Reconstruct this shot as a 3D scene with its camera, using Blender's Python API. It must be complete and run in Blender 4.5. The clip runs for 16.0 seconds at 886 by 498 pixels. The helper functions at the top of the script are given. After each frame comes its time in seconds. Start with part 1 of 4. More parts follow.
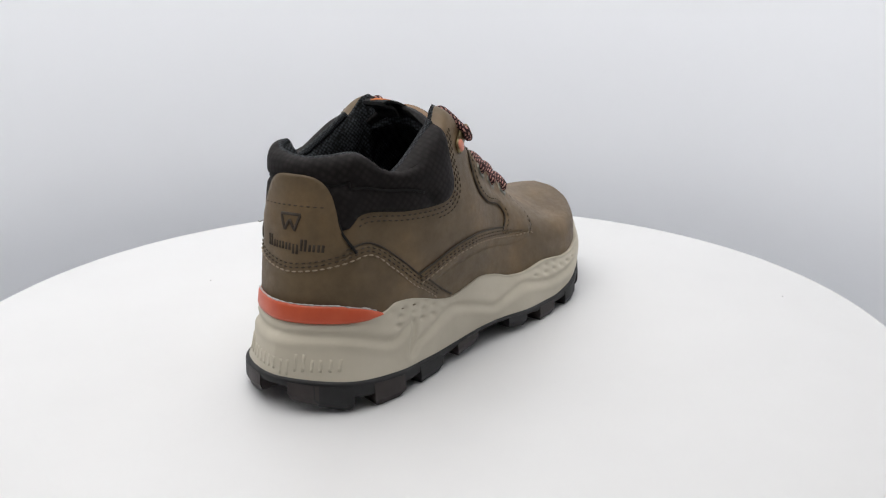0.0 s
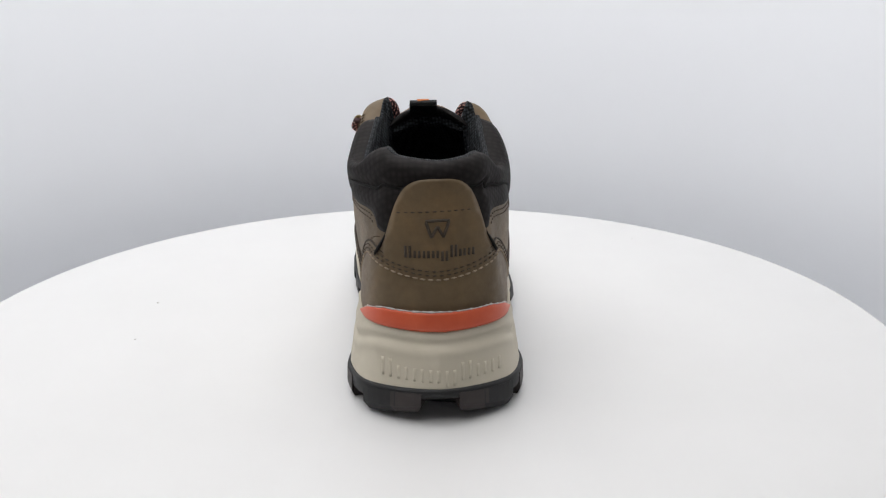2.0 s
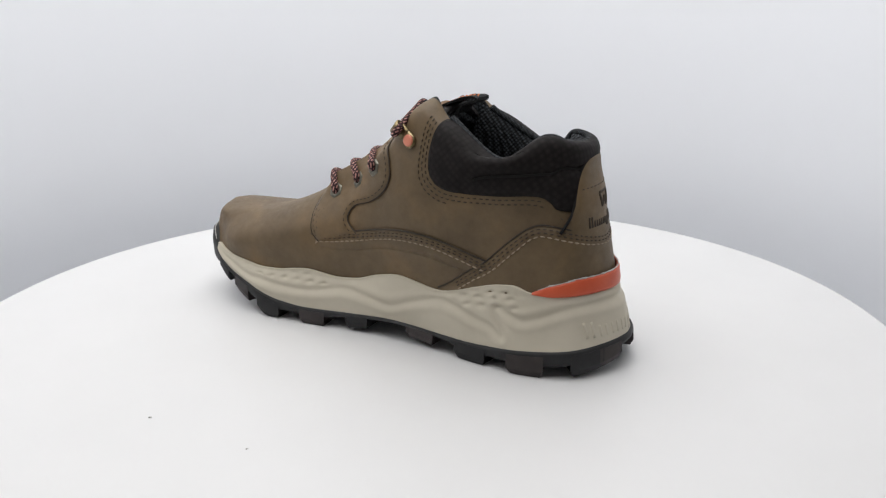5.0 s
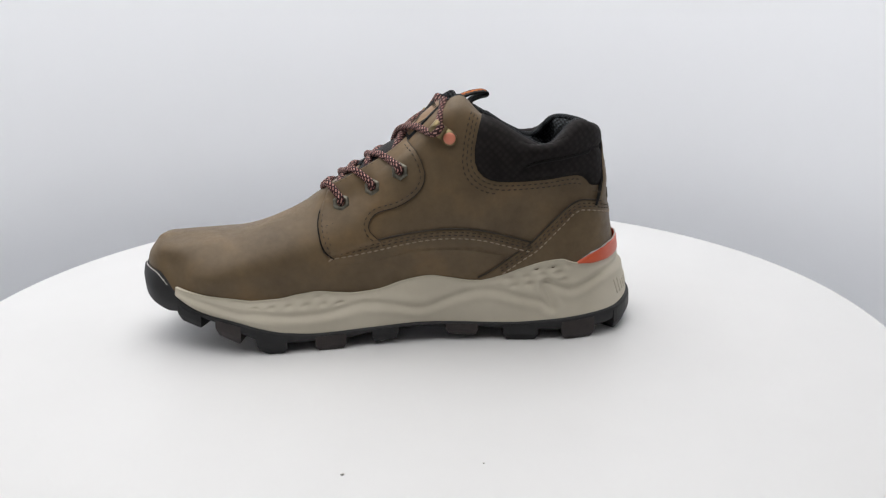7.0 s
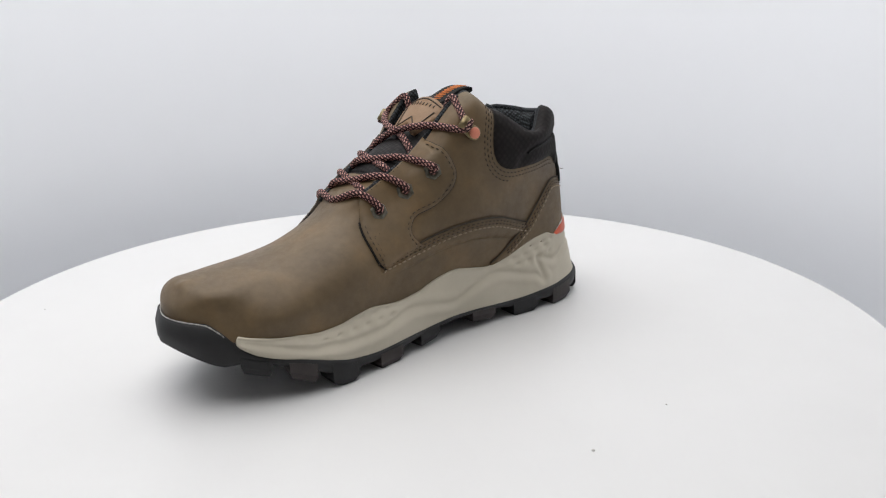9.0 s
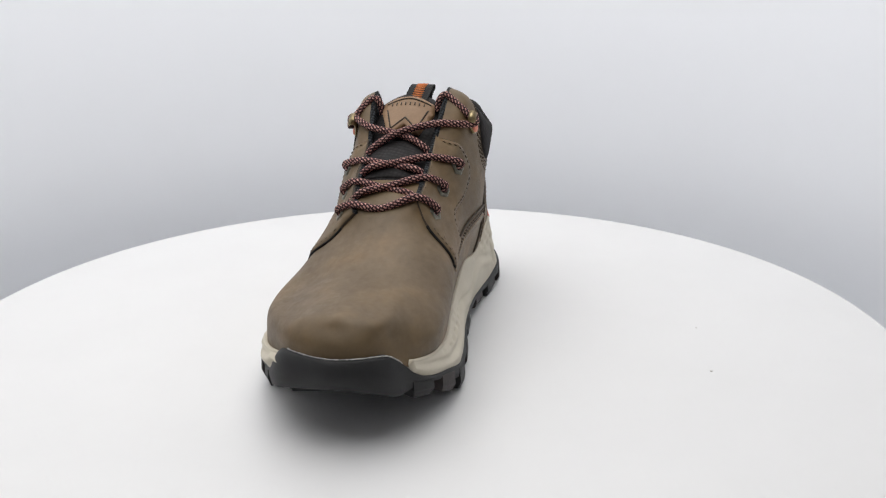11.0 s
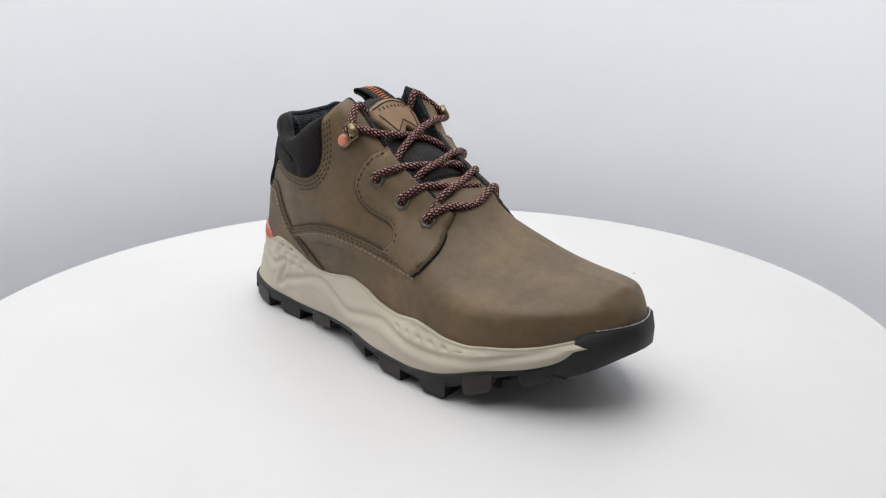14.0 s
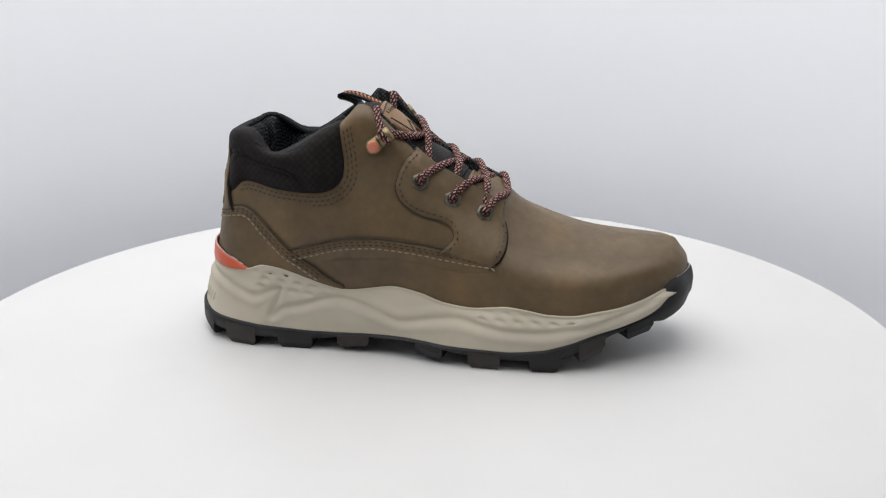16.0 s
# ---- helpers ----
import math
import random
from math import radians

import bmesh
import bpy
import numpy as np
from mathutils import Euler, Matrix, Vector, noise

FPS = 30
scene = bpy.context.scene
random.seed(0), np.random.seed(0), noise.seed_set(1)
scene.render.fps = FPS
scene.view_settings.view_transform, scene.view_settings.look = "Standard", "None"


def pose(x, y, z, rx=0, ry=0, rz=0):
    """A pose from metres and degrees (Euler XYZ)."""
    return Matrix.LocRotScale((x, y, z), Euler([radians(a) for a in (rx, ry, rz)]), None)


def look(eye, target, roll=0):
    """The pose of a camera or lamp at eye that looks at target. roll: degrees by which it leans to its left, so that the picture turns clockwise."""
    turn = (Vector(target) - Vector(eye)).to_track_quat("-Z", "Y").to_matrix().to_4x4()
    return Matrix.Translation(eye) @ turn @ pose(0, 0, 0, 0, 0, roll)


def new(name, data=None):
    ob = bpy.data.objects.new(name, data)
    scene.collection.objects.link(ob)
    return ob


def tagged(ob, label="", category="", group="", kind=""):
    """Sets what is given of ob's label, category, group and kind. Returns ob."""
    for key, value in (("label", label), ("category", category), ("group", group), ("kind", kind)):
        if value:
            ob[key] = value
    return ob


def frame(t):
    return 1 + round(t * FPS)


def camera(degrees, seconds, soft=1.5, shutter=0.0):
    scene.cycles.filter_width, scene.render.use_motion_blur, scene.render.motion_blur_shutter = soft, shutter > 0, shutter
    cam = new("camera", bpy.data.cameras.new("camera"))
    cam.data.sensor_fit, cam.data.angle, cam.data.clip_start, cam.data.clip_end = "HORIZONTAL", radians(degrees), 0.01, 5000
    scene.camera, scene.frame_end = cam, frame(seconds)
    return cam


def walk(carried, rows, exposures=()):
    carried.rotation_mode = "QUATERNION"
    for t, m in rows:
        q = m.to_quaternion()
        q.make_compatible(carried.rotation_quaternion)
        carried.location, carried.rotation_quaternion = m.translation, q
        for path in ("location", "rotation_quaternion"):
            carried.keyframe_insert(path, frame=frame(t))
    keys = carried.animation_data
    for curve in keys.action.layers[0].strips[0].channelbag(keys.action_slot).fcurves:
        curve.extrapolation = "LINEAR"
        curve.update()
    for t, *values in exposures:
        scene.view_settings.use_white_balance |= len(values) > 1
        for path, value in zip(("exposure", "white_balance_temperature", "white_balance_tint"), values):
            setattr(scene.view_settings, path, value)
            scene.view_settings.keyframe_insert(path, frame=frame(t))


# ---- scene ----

from mathutils import geometry
from mathutils.bvhtree import BVHTree

# ---- camera: stands still before a turntable ----
SPIN = 18.393            # degrees a second, counter-clockwise from above
cam = camera(55.40, 16.0, soft=1.2)
EYE = Vector((0.0, -0.5, 0.20164))
AIM = EYE + Vector((0.030579, 0.955070, -0.294800))
walk(cam, [(0.0, look(EYE, AIM, -0.4256)), (16.0, look(EYE, AIM, -0.4256))], [(0.0, 0.0), (16.0, 0.0)])

# ---- light: a white photo tent with one diffused panel in its roof ----
world = bpy.data.worlds.new("studio")
scene.world = world
world.use_nodes = True
world.node_tree.nodes["Background"].inputs[0].default_value = (0.9, 0.95, 1.0, 1)
world.node_tree.nodes["Background"].inputs[1].default_value = 0.2


def area_lamp(name, eye, target, sx, sy, watts, colour):
    data = bpy.data.lights.new(name, "AREA")
    data.shape, data.size, data.size_y, data.energy, data.color = "RECTANGLE", sx, sy, watts, colour
    ob = new(name, data)
    ob.matrix_world = look(eye, target)
    return ob


area_lamp("roof_light", (-0.23, 0.03, 1.06), (-0.23, 0.03, 0.0), 1.32, 1.50, 14.6, (1.0, 0.985, 0.97))

# ---- materials ----
def nodes_of(name):
    mat = bpy.data.materials.new(name)
    mat.use_nodes = True
    nt = mat.node_tree
    return mat, nt, nt.nodes, nt.links, nt.nodes["Principled BSDF"]


def add_noise(nt, scale, detail=4.0, rough=0.6, coord=None):
    n = nt.nodes.new("ShaderNodeTexNoise")
    n.inputs["Scale"].default_value, n.inputs["Detail"].default_value, n.inputs["Roughness"].default_value = scale, detail, rough
    if coord is None:
        c = nt.nodes.new("ShaderNodeTexCoord")
        coord = c.outputs["Object"]
    nt.links.new(coord, n.inputs["Vector"])
    return n


def ramp(nt, fac, stops):
    r = nt.nodes.new("ShaderNodeValToRGB")
    while len(r.color_ramp.elements) < len(stops):
        r.color_ramp.elements.new(0.5)
    for e, (p, c) in zip(r.color_ramp.elements, stops):
        e.position, e.color = p, (*c, 1)
    nt.links.new(fac, r.inputs[0])
    return r


def bump(nt, height, strength, distance, normal=None):
    b = nt.nodes.new("ShaderNodeBump")
    b.inputs["Strength"].default_value, b.inputs["Distance"].default_value = strength, distance
    nt.links.new(height, b.inputs["Height"])
    if normal is not None:
        nt.links.new(normal, b.inputs["Normal"])
    return b


def plain(name, c1, c2, rough=0.6, scale=60.0, fine=900.0, relief=0.15, metal=0.0, sheen=0.0, dist=0.0004):
    """Two tones in soft patches, with a fine grain."""
    mat, nt, nodes, links, bsdf = nodes_of(name)
    n1, n2 = add_noise(nt, scale, 5.0), add_noise(nt, fine, 3.0)
    r = ramp(nt, n1.outputs["Fac"], [(0.32, c1), (0.68, c2)])
    links.new(r.outputs[0], bsdf.inputs["Base Color"])
    b = bump(nt, n2.outputs["Fac"], relief, dist)
    links.new(b.outputs[0], bsdf.inputs["Normal"])
    bsdf.inputs["Roughness"].default_value, bsdf.inputs["Metallic"].default_value = rough, metal
    bsdf.inputs["Sheen Weight"].default_value = sheen
    return mat


def leather_material(name, dark, mid, warm, relief=0.25):
    """Waxed nubuck: wide cloudy patches, warm pull-up marks and a short nap."""
    mat, nt, nodes, links, bsdf = nodes_of(name)
    wide, small, nap = add_noise(nt, 26.0, 6.0, 0.60), add_noise(nt, 190.0, 5.0, 0.7), add_noise(nt, 2600.0, 2.0)
    base = ramp(nt, wide.outputs["Fac"], [(0.30, dark), (0.51, mid), (0.74, warm)])
    mix = nodes.new("ShaderNodeMix")
    mix.data_type, mix.blend_type = "RGBA", "MULTIPLY"
    mix.inputs["Factor"].default_value = 0.38
    spots = ramp(nt, small.outputs["Fac"], [(0.30, (0.70, 0.70, 0.70)), (0.65, (1.1, 1.08, 1.05))])
    links.new(base.outputs[0], mix.inputs["A"])
    links.new(spots.outputs[0], mix.inputs["B"])
    links.new(mix.outputs["Result"], bsdf.inputs["Base Color"])
    b1 = bump(nt, small.outputs["Fac"], 0.20, 0.0008)
    b2 = bump(nt, nap.outputs["Fac"], relief, 0.0002, b1.outputs[0])
    links.new(b2.outputs[0], bsdf.inputs["Normal"])
    rr = ramp(nt, small.outputs["Fac"], [(0.3, (0.62, 0.62, 0.62)), (0.7, (0.46, 0.46, 0.46))])
    links.new(rr.outputs[0], bsdf.inputs["Roughness"])
    bsdf.inputs["Specular IOR Level"].default_value = 0.42
    return mat


def cell_material(name, c_low, c_high, scale, rough, strength, dist):
    """Woven or knitted cloth: small raised cells with dark gaps."""
    mat, nt, nodes, links, bsdf = nodes_of(name)
    c = nodes.new("ShaderNodeTexCoord")
    v = nodes.new("ShaderNodeTexVoronoi")
    v.inputs["Scale"].default_value = scale
    v.inputs["Randomness"].default_value = 0.25
    turn = nodes.new("ShaderNodeMapping")
    turn.inputs["Rotation"].default_value = (0.35, 0.78, 0.35)
    links.new(c.outputs["Object"], turn.inputs[0])
    links.new(turn.outputs[0], v.inputs["Vector"])
    r = ramp(nt, v.outputs["Distance"], [(0.15, c_high), (0.62, c_low)])
    links.new(r.outputs[0], bsdf.inputs["Base Color"])
    inv = nodes.new("ShaderNodeMath")
    inv.operation = "SUBTRACT"
    inv.inputs[0].default_value = 1.0
    links.new(v.outputs["Distance"], inv.inputs[1])
    b = bump(nt, inv.outputs[0], strength, dist)
    links.new(b.outputs[0], bsdf.inputs["Normal"])
    bsdf.inputs["Roughness"].default_value = rough
    bsdf.inputs["Specular IOR Level"].default_value = 0.18
    return mat


LEATHER = leather_material("brown_nubuck", (0.100, 0.068, 0.036), (0.140, 0.096, 0.050), (0.200, 0.125, 0.057))
LEATHER_LIGHT = leather_material("tan_leather", (0.20, 0.12, 0.065), (0.27, 0.165, 0.09), (0.32, 0.20, 0.11))
EDGE = plain("cut_leather_edge", (0.034, 0.025, 0.017), (0.062, 0.045, 0.030), 0.75)
PAD = cell_material("dark_collar_cloth", (0.0085, 0.0068, 0.0066), (0.0165, 0.0132, 0.0127), 330.0, 0.7, 0.45, 0.0005)
TONGUE_CLOTH = cell_material("dark_ripstop", (0.011, 0.010, 0.0105), (0.024, 0.021, 0.021), 420.0, 0.6, 0.4, 0.0005)
LINING = cell_material("air_mesh_lining", (0.005, 0.0056, 0.0062), (0.052, 0.060, 0.067), 560.0, 0.7, 0.9, 0.0012)
BINDING = cell_material("grey_binding", (0.010, 0.011, 0.013), (0.060, 0.066, 0.072), 900.0, 0.8, 0.6, 0.0006)
CREAM = plain("cream_foam", (0.50, 0.455, 0.36), (0.56, 0.51, 0.41), 0.6, 35.0, 1500.0, 0.10)
RUBBER = plain("black_rubber", (0.0065, 0.0065, 0.007), (0.014, 0.014, 0.0155), 0.64, 80.0, 1200.0, 0.2)
RUBBER_BROWN = plain("brown_black_rubber", (0.021, 0.016, 0.0155), (0.036, 0.027, 0.026), 0.6, 80.0, 1200.0, 0.2)
ORANGE = plain("orange_rubber", (0.55, 0.080, 0.030), (0.62, 0.11, 0.045), 0.38, 60.0, 700.0, 0.15)
SALMON = plain("salmon_enamel", (0.72, 0.24, 0.15), (0.80, 0.29, 0.19), 0.45, 200.0, 900.0, 0.05)
BRASS = plain("aged_brass", (0.16, 0.125, 0.065), (0.34, 0.27, 0.15), 0.36, 260.0, 900.0, 0.15, 0.9)
GUNMETAL = plain("dull_gunmetal", (0.10, 0.095, 0.075), (0.22, 0.21, 0.17), 0.42, 300.0, 900.0, 0.15, 0.85)
THREAD = plain("brown_thread", (0.048, 0.034, 0.022), (0.074, 0.053, 0.034), 0.8, 900.0, 3000.0, 0.2)
THREAD_TAN = plain("tan_thread", (0.29, 0.22, 0.15), (0.37, 0.285, 0.20), 0.8, 900.0, 3000.0, 0.2)
WEB = cell_material("black_webbing", (0.006, 0.006, 0.006), (0.022, 0.022, 0.022), 1500.0, 0.7, 0.5, 0.0003)
WEB_ORANGE = plain("orange_yarn", (0.60, 0.16, 0.03), (0.75, 0.25, 0.07), 0.7, 900.0, 3000.0, 0.2)
WHITE_TOP = plain("white_laminate", (0.68, 0.68, 0.68), (0.705, 0.705, 0.705), 0.42, 9.0, 700.0, 0.03)
PAPER = plain("white_backdrop_sheet", (0.86, 0.875, 0.905), (0.875, 0.89, 0.92), 0.8, 3.0, 300.0, 0.03)
TENT = plain("white_tent_cloth", (0.76, 0.76, 0.77), (0.80, 0.80, 0.80), 0.85, 4.0, 300.0, 0.1)
# grey of the unseen front wall, chosen for how much fill it bounces back
FRONT_FILL = plain("front_fill_grey", (0.40, 0.40, 0.41), (0.45, 0.45, 0.46), 0.8, 4.0, 200.0, 0.1)
# near-black for shade drawn into folds and gaps, and for the tab's black edge
CREASE = plain("crease_shade_and_black_edge", (0.004, 0.0035, 0.0035), (0.006, 0.005, 0.005), 0.95, 300.0, 900.0, 0.1)
GLUE = plain("dried_glue", (0.42, 0.41, 0.39), (0.58, 0.56, 0.53), 0.5, 400.0, 2000.0, 0.2)
DUST = plain("grey_dust", (0.46, 0.45, 0.43), (0.60, 0.58, 0.56), 0.9, 300.0, 3000.0, 0.2)


# ---- building helpers ----
def part(name, bm, material, parent, label="", smooth=True):
    """Links a bmesh as one mesh object under a thing or a part."""
    me = bpy.data.meshes.new(name)
    bm.to_mesh(me)
    bm.free()
    if smooth:
        me.polygons.foreach_set("use_smooth", [True] * len(me.polygons))
    for m in (material if isinstance(material, (list, tuple)) else [material]):
        me.materials.append(m)
    ob = new(name, me)
    ob.parent = parent
    return tagged(ob, label)


def from_arrays(verts, faces, mats=None):
    bm = bmesh.new()
    vs = [bm.verts.new(tuple(v)) for v in verts]
    for i, f in enumerate(faces):
        try:
            face = bm.faces.new([vs[k] for k in f])
            if mats is not None:
                face.material_index = mats[i]
        except ValueError:
            pass
    return bm


def grid_faces(rows, cols, closed=False):
    """Faces of a grid whose point (i, j) has the number i * cols + j; closed joins the last row to the first."""
    out = []
    for i in range(rows if closed else rows - 1):
        k = (i + 1) % rows
        out += [(i * cols + j, k * cols + j, k * cols + j + 1, i * cols + j + 1) for j in range(cols - 1)]
    return out


def spline(xs, ys, x):
    """Smooth curve through the knots (xs ascending), without overshoot."""
    xs, ys = np.asarray(xs, float), np.asarray(ys, float)
    d = np.diff(ys) / np.diff(xs)
    m = np.concatenate([[d[0]], np.where(d[:-1] * d[1:] > 0, 2 * d[:-1] * d[1:] / np.where(d[:-1] + d[1:] == 0, 1, d[:-1] + d[1:]), 0), [d[-1]]])
    x = np.clip(np.asarray(x, float), xs[0], xs[-1])
    i = np.clip(np.searchsorted(xs, x) - 1, 0, len(xs) - 2)
    h = xs[i + 1] - xs[i]
    t = (x - xs[i]) / h
    return ((1 + 2 * t) * (1 - t) ** 2 * ys[i] + t * (1 - t) ** 2 * h * m[i] + t * t * (3 - 2 * t) * ys[i + 1] + t * t * (t - 1) * h * m[i + 1])


def smooth_line(points, step, closed=False):
    """Evenly spaced points on a Catmull-Rom curve through the given ones (any dimension)."""
    p = np.asarray(points, float)
    n = len(p)
    idx = lambda k: p[k % n] if closed else (p[k] if 0 <= k < n else (2 * p[0] - p[1] if k < 0 else 2 * p[-1] - p[-2]))
    out = []
    for k in range(n if closed else n - 1):
        a, b, c, d = idx(k - 1), idx(k), idx(k + 1), idx(k + 2)
        for t in np.linspace(0, 1, 24, endpoint=False):
            out.append(0.5 * (2 * b + (c - a) * t + (2 * a - 5 * b + 4 * c - d) * t * t + (3 * b - a - 3 * c + d) * t ** 3))
    out.append(p[0] if closed else p[-1])
    out = np.array(out)
    run = np.concatenate([[0], np.cumsum(np.linalg.norm(np.diff(out, axis=0), axis=1))])
    m = max(2, int(round(run[-1] / step)) + 1)
    want = np.linspace(0, run[-1], m)
    res = np.stack([np.interp(want, run, out[:, k]) for k in range(p.shape[1])], -1)
    return res[:-1] if closed else res


def tube(points, radius, sides=8, up=None, flat=1.0, caps=True):
    """A tube along points, with a uv layer (along, round)."""
    p = np.asarray(points, float)
    n = len(p)
    tan = np.gradient(p, axis=0)
    tan /= np.linalg.norm(tan, axis=1, keepdims=True) + 1e-12
    nor = np.array(up if up is not None else (0.0, 0.0, 1.0), float)
    bm = bmesh.new()
    uv = bm.loops.layers.uv.new("UVMap")
    run = np.concatenate([[0], np.cumsum(np.linalg.norm(np.diff(p, axis=0), axis=1))])
    rad = np.full(n, radius) if np.isscalar(radius) else np.asarray(radius)
    rings = []
    for i in range(n):
        nor = nor - tan[i] * (nor @ tan[i])
        nor /= np.linalg.norm(nor) + 1e-12
        bi = np.cross(tan[i], nor)
        rings.append([bm.verts.new(tuple(p[i] + rad[i] * (math.cos(a) * bi + flat * math.sin(a) * nor))) for a in np.linspace(0, 2 * math.pi, sides, endpoint=False)])
    for i in range(n - 1):
        for j in range(sides):
            k = (j + 1) % sides
            f = bm.faces.new((rings[i][j], rings[i][k], rings[i + 1][k], rings[i + 1][j]))
            for lp, (a, b) in zip(f.loops, ((i, j), (i, j + 1), (i + 1, j + 1), (i + 1, j))):
                lp[uv].uv = (run[a], b / sides)
    if caps:
        bm.faces.new(rings[0][::-1])
        bm.faces.new(rings[-1])
    return bm


def join(bms):
    """One bmesh out of several."""
    out = bmesh.new()
    for b in bms:
        me = bpy.data.meshes.new("tmp")
        b.to_mesh(me)
        b.free()
        out.from_mesh(me)
        bpy.data.meshes.remove(me)
    return out


def block(sx, sy, sz, bevel=0.0, m=None):
    bm = bmesh.new()
    bmesh.ops.create_cube(bm, size=1.0, matrix=Matrix.Diagonal((sx, sy, sz, 1)))
    if bevel:
        bmesh.ops.bevel(bm, geom=bm.edges[:], offset=bevel, segments=2, affect="EDGES")
    if m is not None:
        bm.transform(m)
    return bm


def lathe(profile, sides=48):
    """A body of revolution about z from (radius, height) pairs."""
    bm = bmesh.new()
    rings = [[bm.verts.new((r * math.cos(a), r * math.sin(a), z)) for a in np.linspace(0, 2 * math.pi, sides, endpoint=False)] for r, z in profile]
    for a, b in zip(rings, rings[1:]):
        for j in range(sides):
            k = (j + 1) % sides
            bm.faces.new((a[j], a[k], b[k], b[j]))
    bm.faces.new(rings[0][::-1])
    bm.faces.new(rings[-1])
    return bm


# ---- the place: tent, backdrop, turntable ----
FLOOR = -0.55


# the sheet is given a soft belly at the height of the turntable, shaped so its lower part darkens
SHADE_BELLY_Z = (-0.30, -0.25, -0.175, -0.135, -0.095, -0.060, -0.025, 0.015, 0.08, 0.27, 1.08)
SHADE_BELLY_R = (0.60, 0.630, 0.6200, 0.6115, 0.6055, 0.6030, 0.6045, 0.6100, 0.6215, 0.658, 0.80)


def build_place():
    # floor and a backdrop sheet that sweeps round behind the turntable
    sides = np.linspace(radians(-20), radians(200), 89)
    prof = [(0.0, FLOOR), (0.10, FLOOR + 0.002), (0.35, FLOOR + 0.002)] + [(0.45 + 0.15 * math.sin(a), FLOOR + 0.002 + 0.15 * (1 - math.cos(a))) for a in np.linspace(0, math.pi / 2, 15)] + list(zip(spline(SHADE_BELLY_Z, SHADE_BELLY_R, np.linspace(-0.30, 1.08, 70)), np.linspace(-0.30, 1.08, 70)))
    verts = [(r * math.cos(a), 0.06 + r * math.sin(a), z) for a in sides for r, z in prof[1:]]
    me = from_arrays(verts, grid_faces(len(sides), len(prof) - 1))
    bmesh.ops.recalc_face_normals(me, faces=me.faces[:])
    back = part("backdrop", me, PAPER, None)
    back.modifiers.new("thickness", "SOLIDIFY").thickness = 0.001
    tagged(back, "seamless white backdrop sheet curving behind the turntable", "backdrop", kind="structure")
    floor = part("floor", block(2.2, 2.4, 0.02, 0, pose(0, -0.1, FLOOR - 0.014)), PAPER, None)
    tagged(floor, "plain white floor of the photo tent", "floor", kind="structure")
    walls = (("wall_west", -1.0, -0.15, 0.02, 2.2), ("wall_east", 1.0, -0.15, 0.02, 2.2), ("wall_south", 0, -1.25, 1.98, 0.02), ("wall_north", 0, 0.95, 1.98, 0.02))
    for name, x, y, sx, sy in walls:
        # the south wall is an added, unseen closure that steers the front fill
        front = name == "wall_south"
        w = part(name, block(sx, sy, 1.68, 0, pose(x, y, FLOOR + 0.84)), FRONT_FILL if front else TENT, None)
        tagged(w, "unseen grey wall behind the camera, added to set the front fill" if front else "white cloth side of the photo tent", "wall", kind="structure")
    roof = part("ceiling", block(2.04, 2.24, 0.02, 0, pose(0, -0.15, FLOOR + 1.692)), TENT, None)
    tagged(roof, "white cloth roof of the photo tent", "ceiling", kind="structure")


def build_turntable():
    R = 0.2920
    prof = [(0.010, -0.018), (R - 0.004, -0.018), (R - 0.001, -0.0165), (R, -0.014), (R, -0.004), (R - 0.0008, -0.0015), (R - 0.0025, -0.0003), (R - 0.005, 0.0), (0.2, 0.0), (0.1, 0.0), (0.004, 0.0)]
    root = new("turntable")
    disc = lathe(prof, 160)
    bmesh.ops.translate(disc, verts=disc.verts[:], vec=(0.0006, -0.0011, 0))    # sits a little off its axle
    part("disc", disc, WHITE_TOP, root)
    part("foot", lathe([(0.11, FLOOR + 0.0035), (0.115, FLOOR + 0.006), (0.115, FLOOR + 0.02), (0.075, FLOOR + 0.035), (0.070, -0.05), (0.10, -0.0185), (0.01, -0.0185)], 64), WHITE_TOP, root)
    return tagged(root, "round white turntable with a smooth glossy top", "turntable")


build_place()
TABLE = build_turntable()

# ---- the boot: x towards the toe, y to its left, z up, base at the heel ----
BOOT = tagged(new("hiking_boot"), "brown nubuck hiking boot with a cream midsole and black lugged outsole", "boot")

# control columns from the toe tip (0) to the middle of the heel (14): left, then right
FX = (.3025, .297, .285, .262, .235, .210, .190, .170, .150, .125, .100, .075, .050, .028, .0155)
FL = (.005, .021, .033, .0410, .0420, .0395, .0370, .0350, .0345, .0345, .036, .0375, .0368, .027, 0)
FR = (.005, -.013, -.027, -.0430, -.0505, -.0505, -.0480, -.0450, -.0425, -.0405, -.039, -.0385, -.0368, -.027, 0)
ZX = (0, .030, .048, .057, .067, .080, .094, .108, .122, .135, .150, .166, .180, .192, .2015, .212, .224, .237, .250, .263, .275, .285, .292, .303, .31)
ZF = (.0445, .0435, .0447, .0475, .0464, .0429, .0383, .0354, .0373, .0393, .0369, .0320, .0307, .0320, .0332, .0322, .0304, .0301, .0320, .0337, .0361, .0393, .0415, .0449, .0464)


def z_feather(x):
    return spline(ZX, ZF, x)


def z_rand(x):
    return spline((0, .02, .05, .09, .14, .17, .20, .22, .234, .25, .265, .278, .286, .290, .294, .300, .31),
                  (.0191, .0165, .0138, .0112, .0127, .0113, .0106, .0124, .0158, .0205, .0235, .0275, .0322, .0366, .0412, .0452, .0462), x)


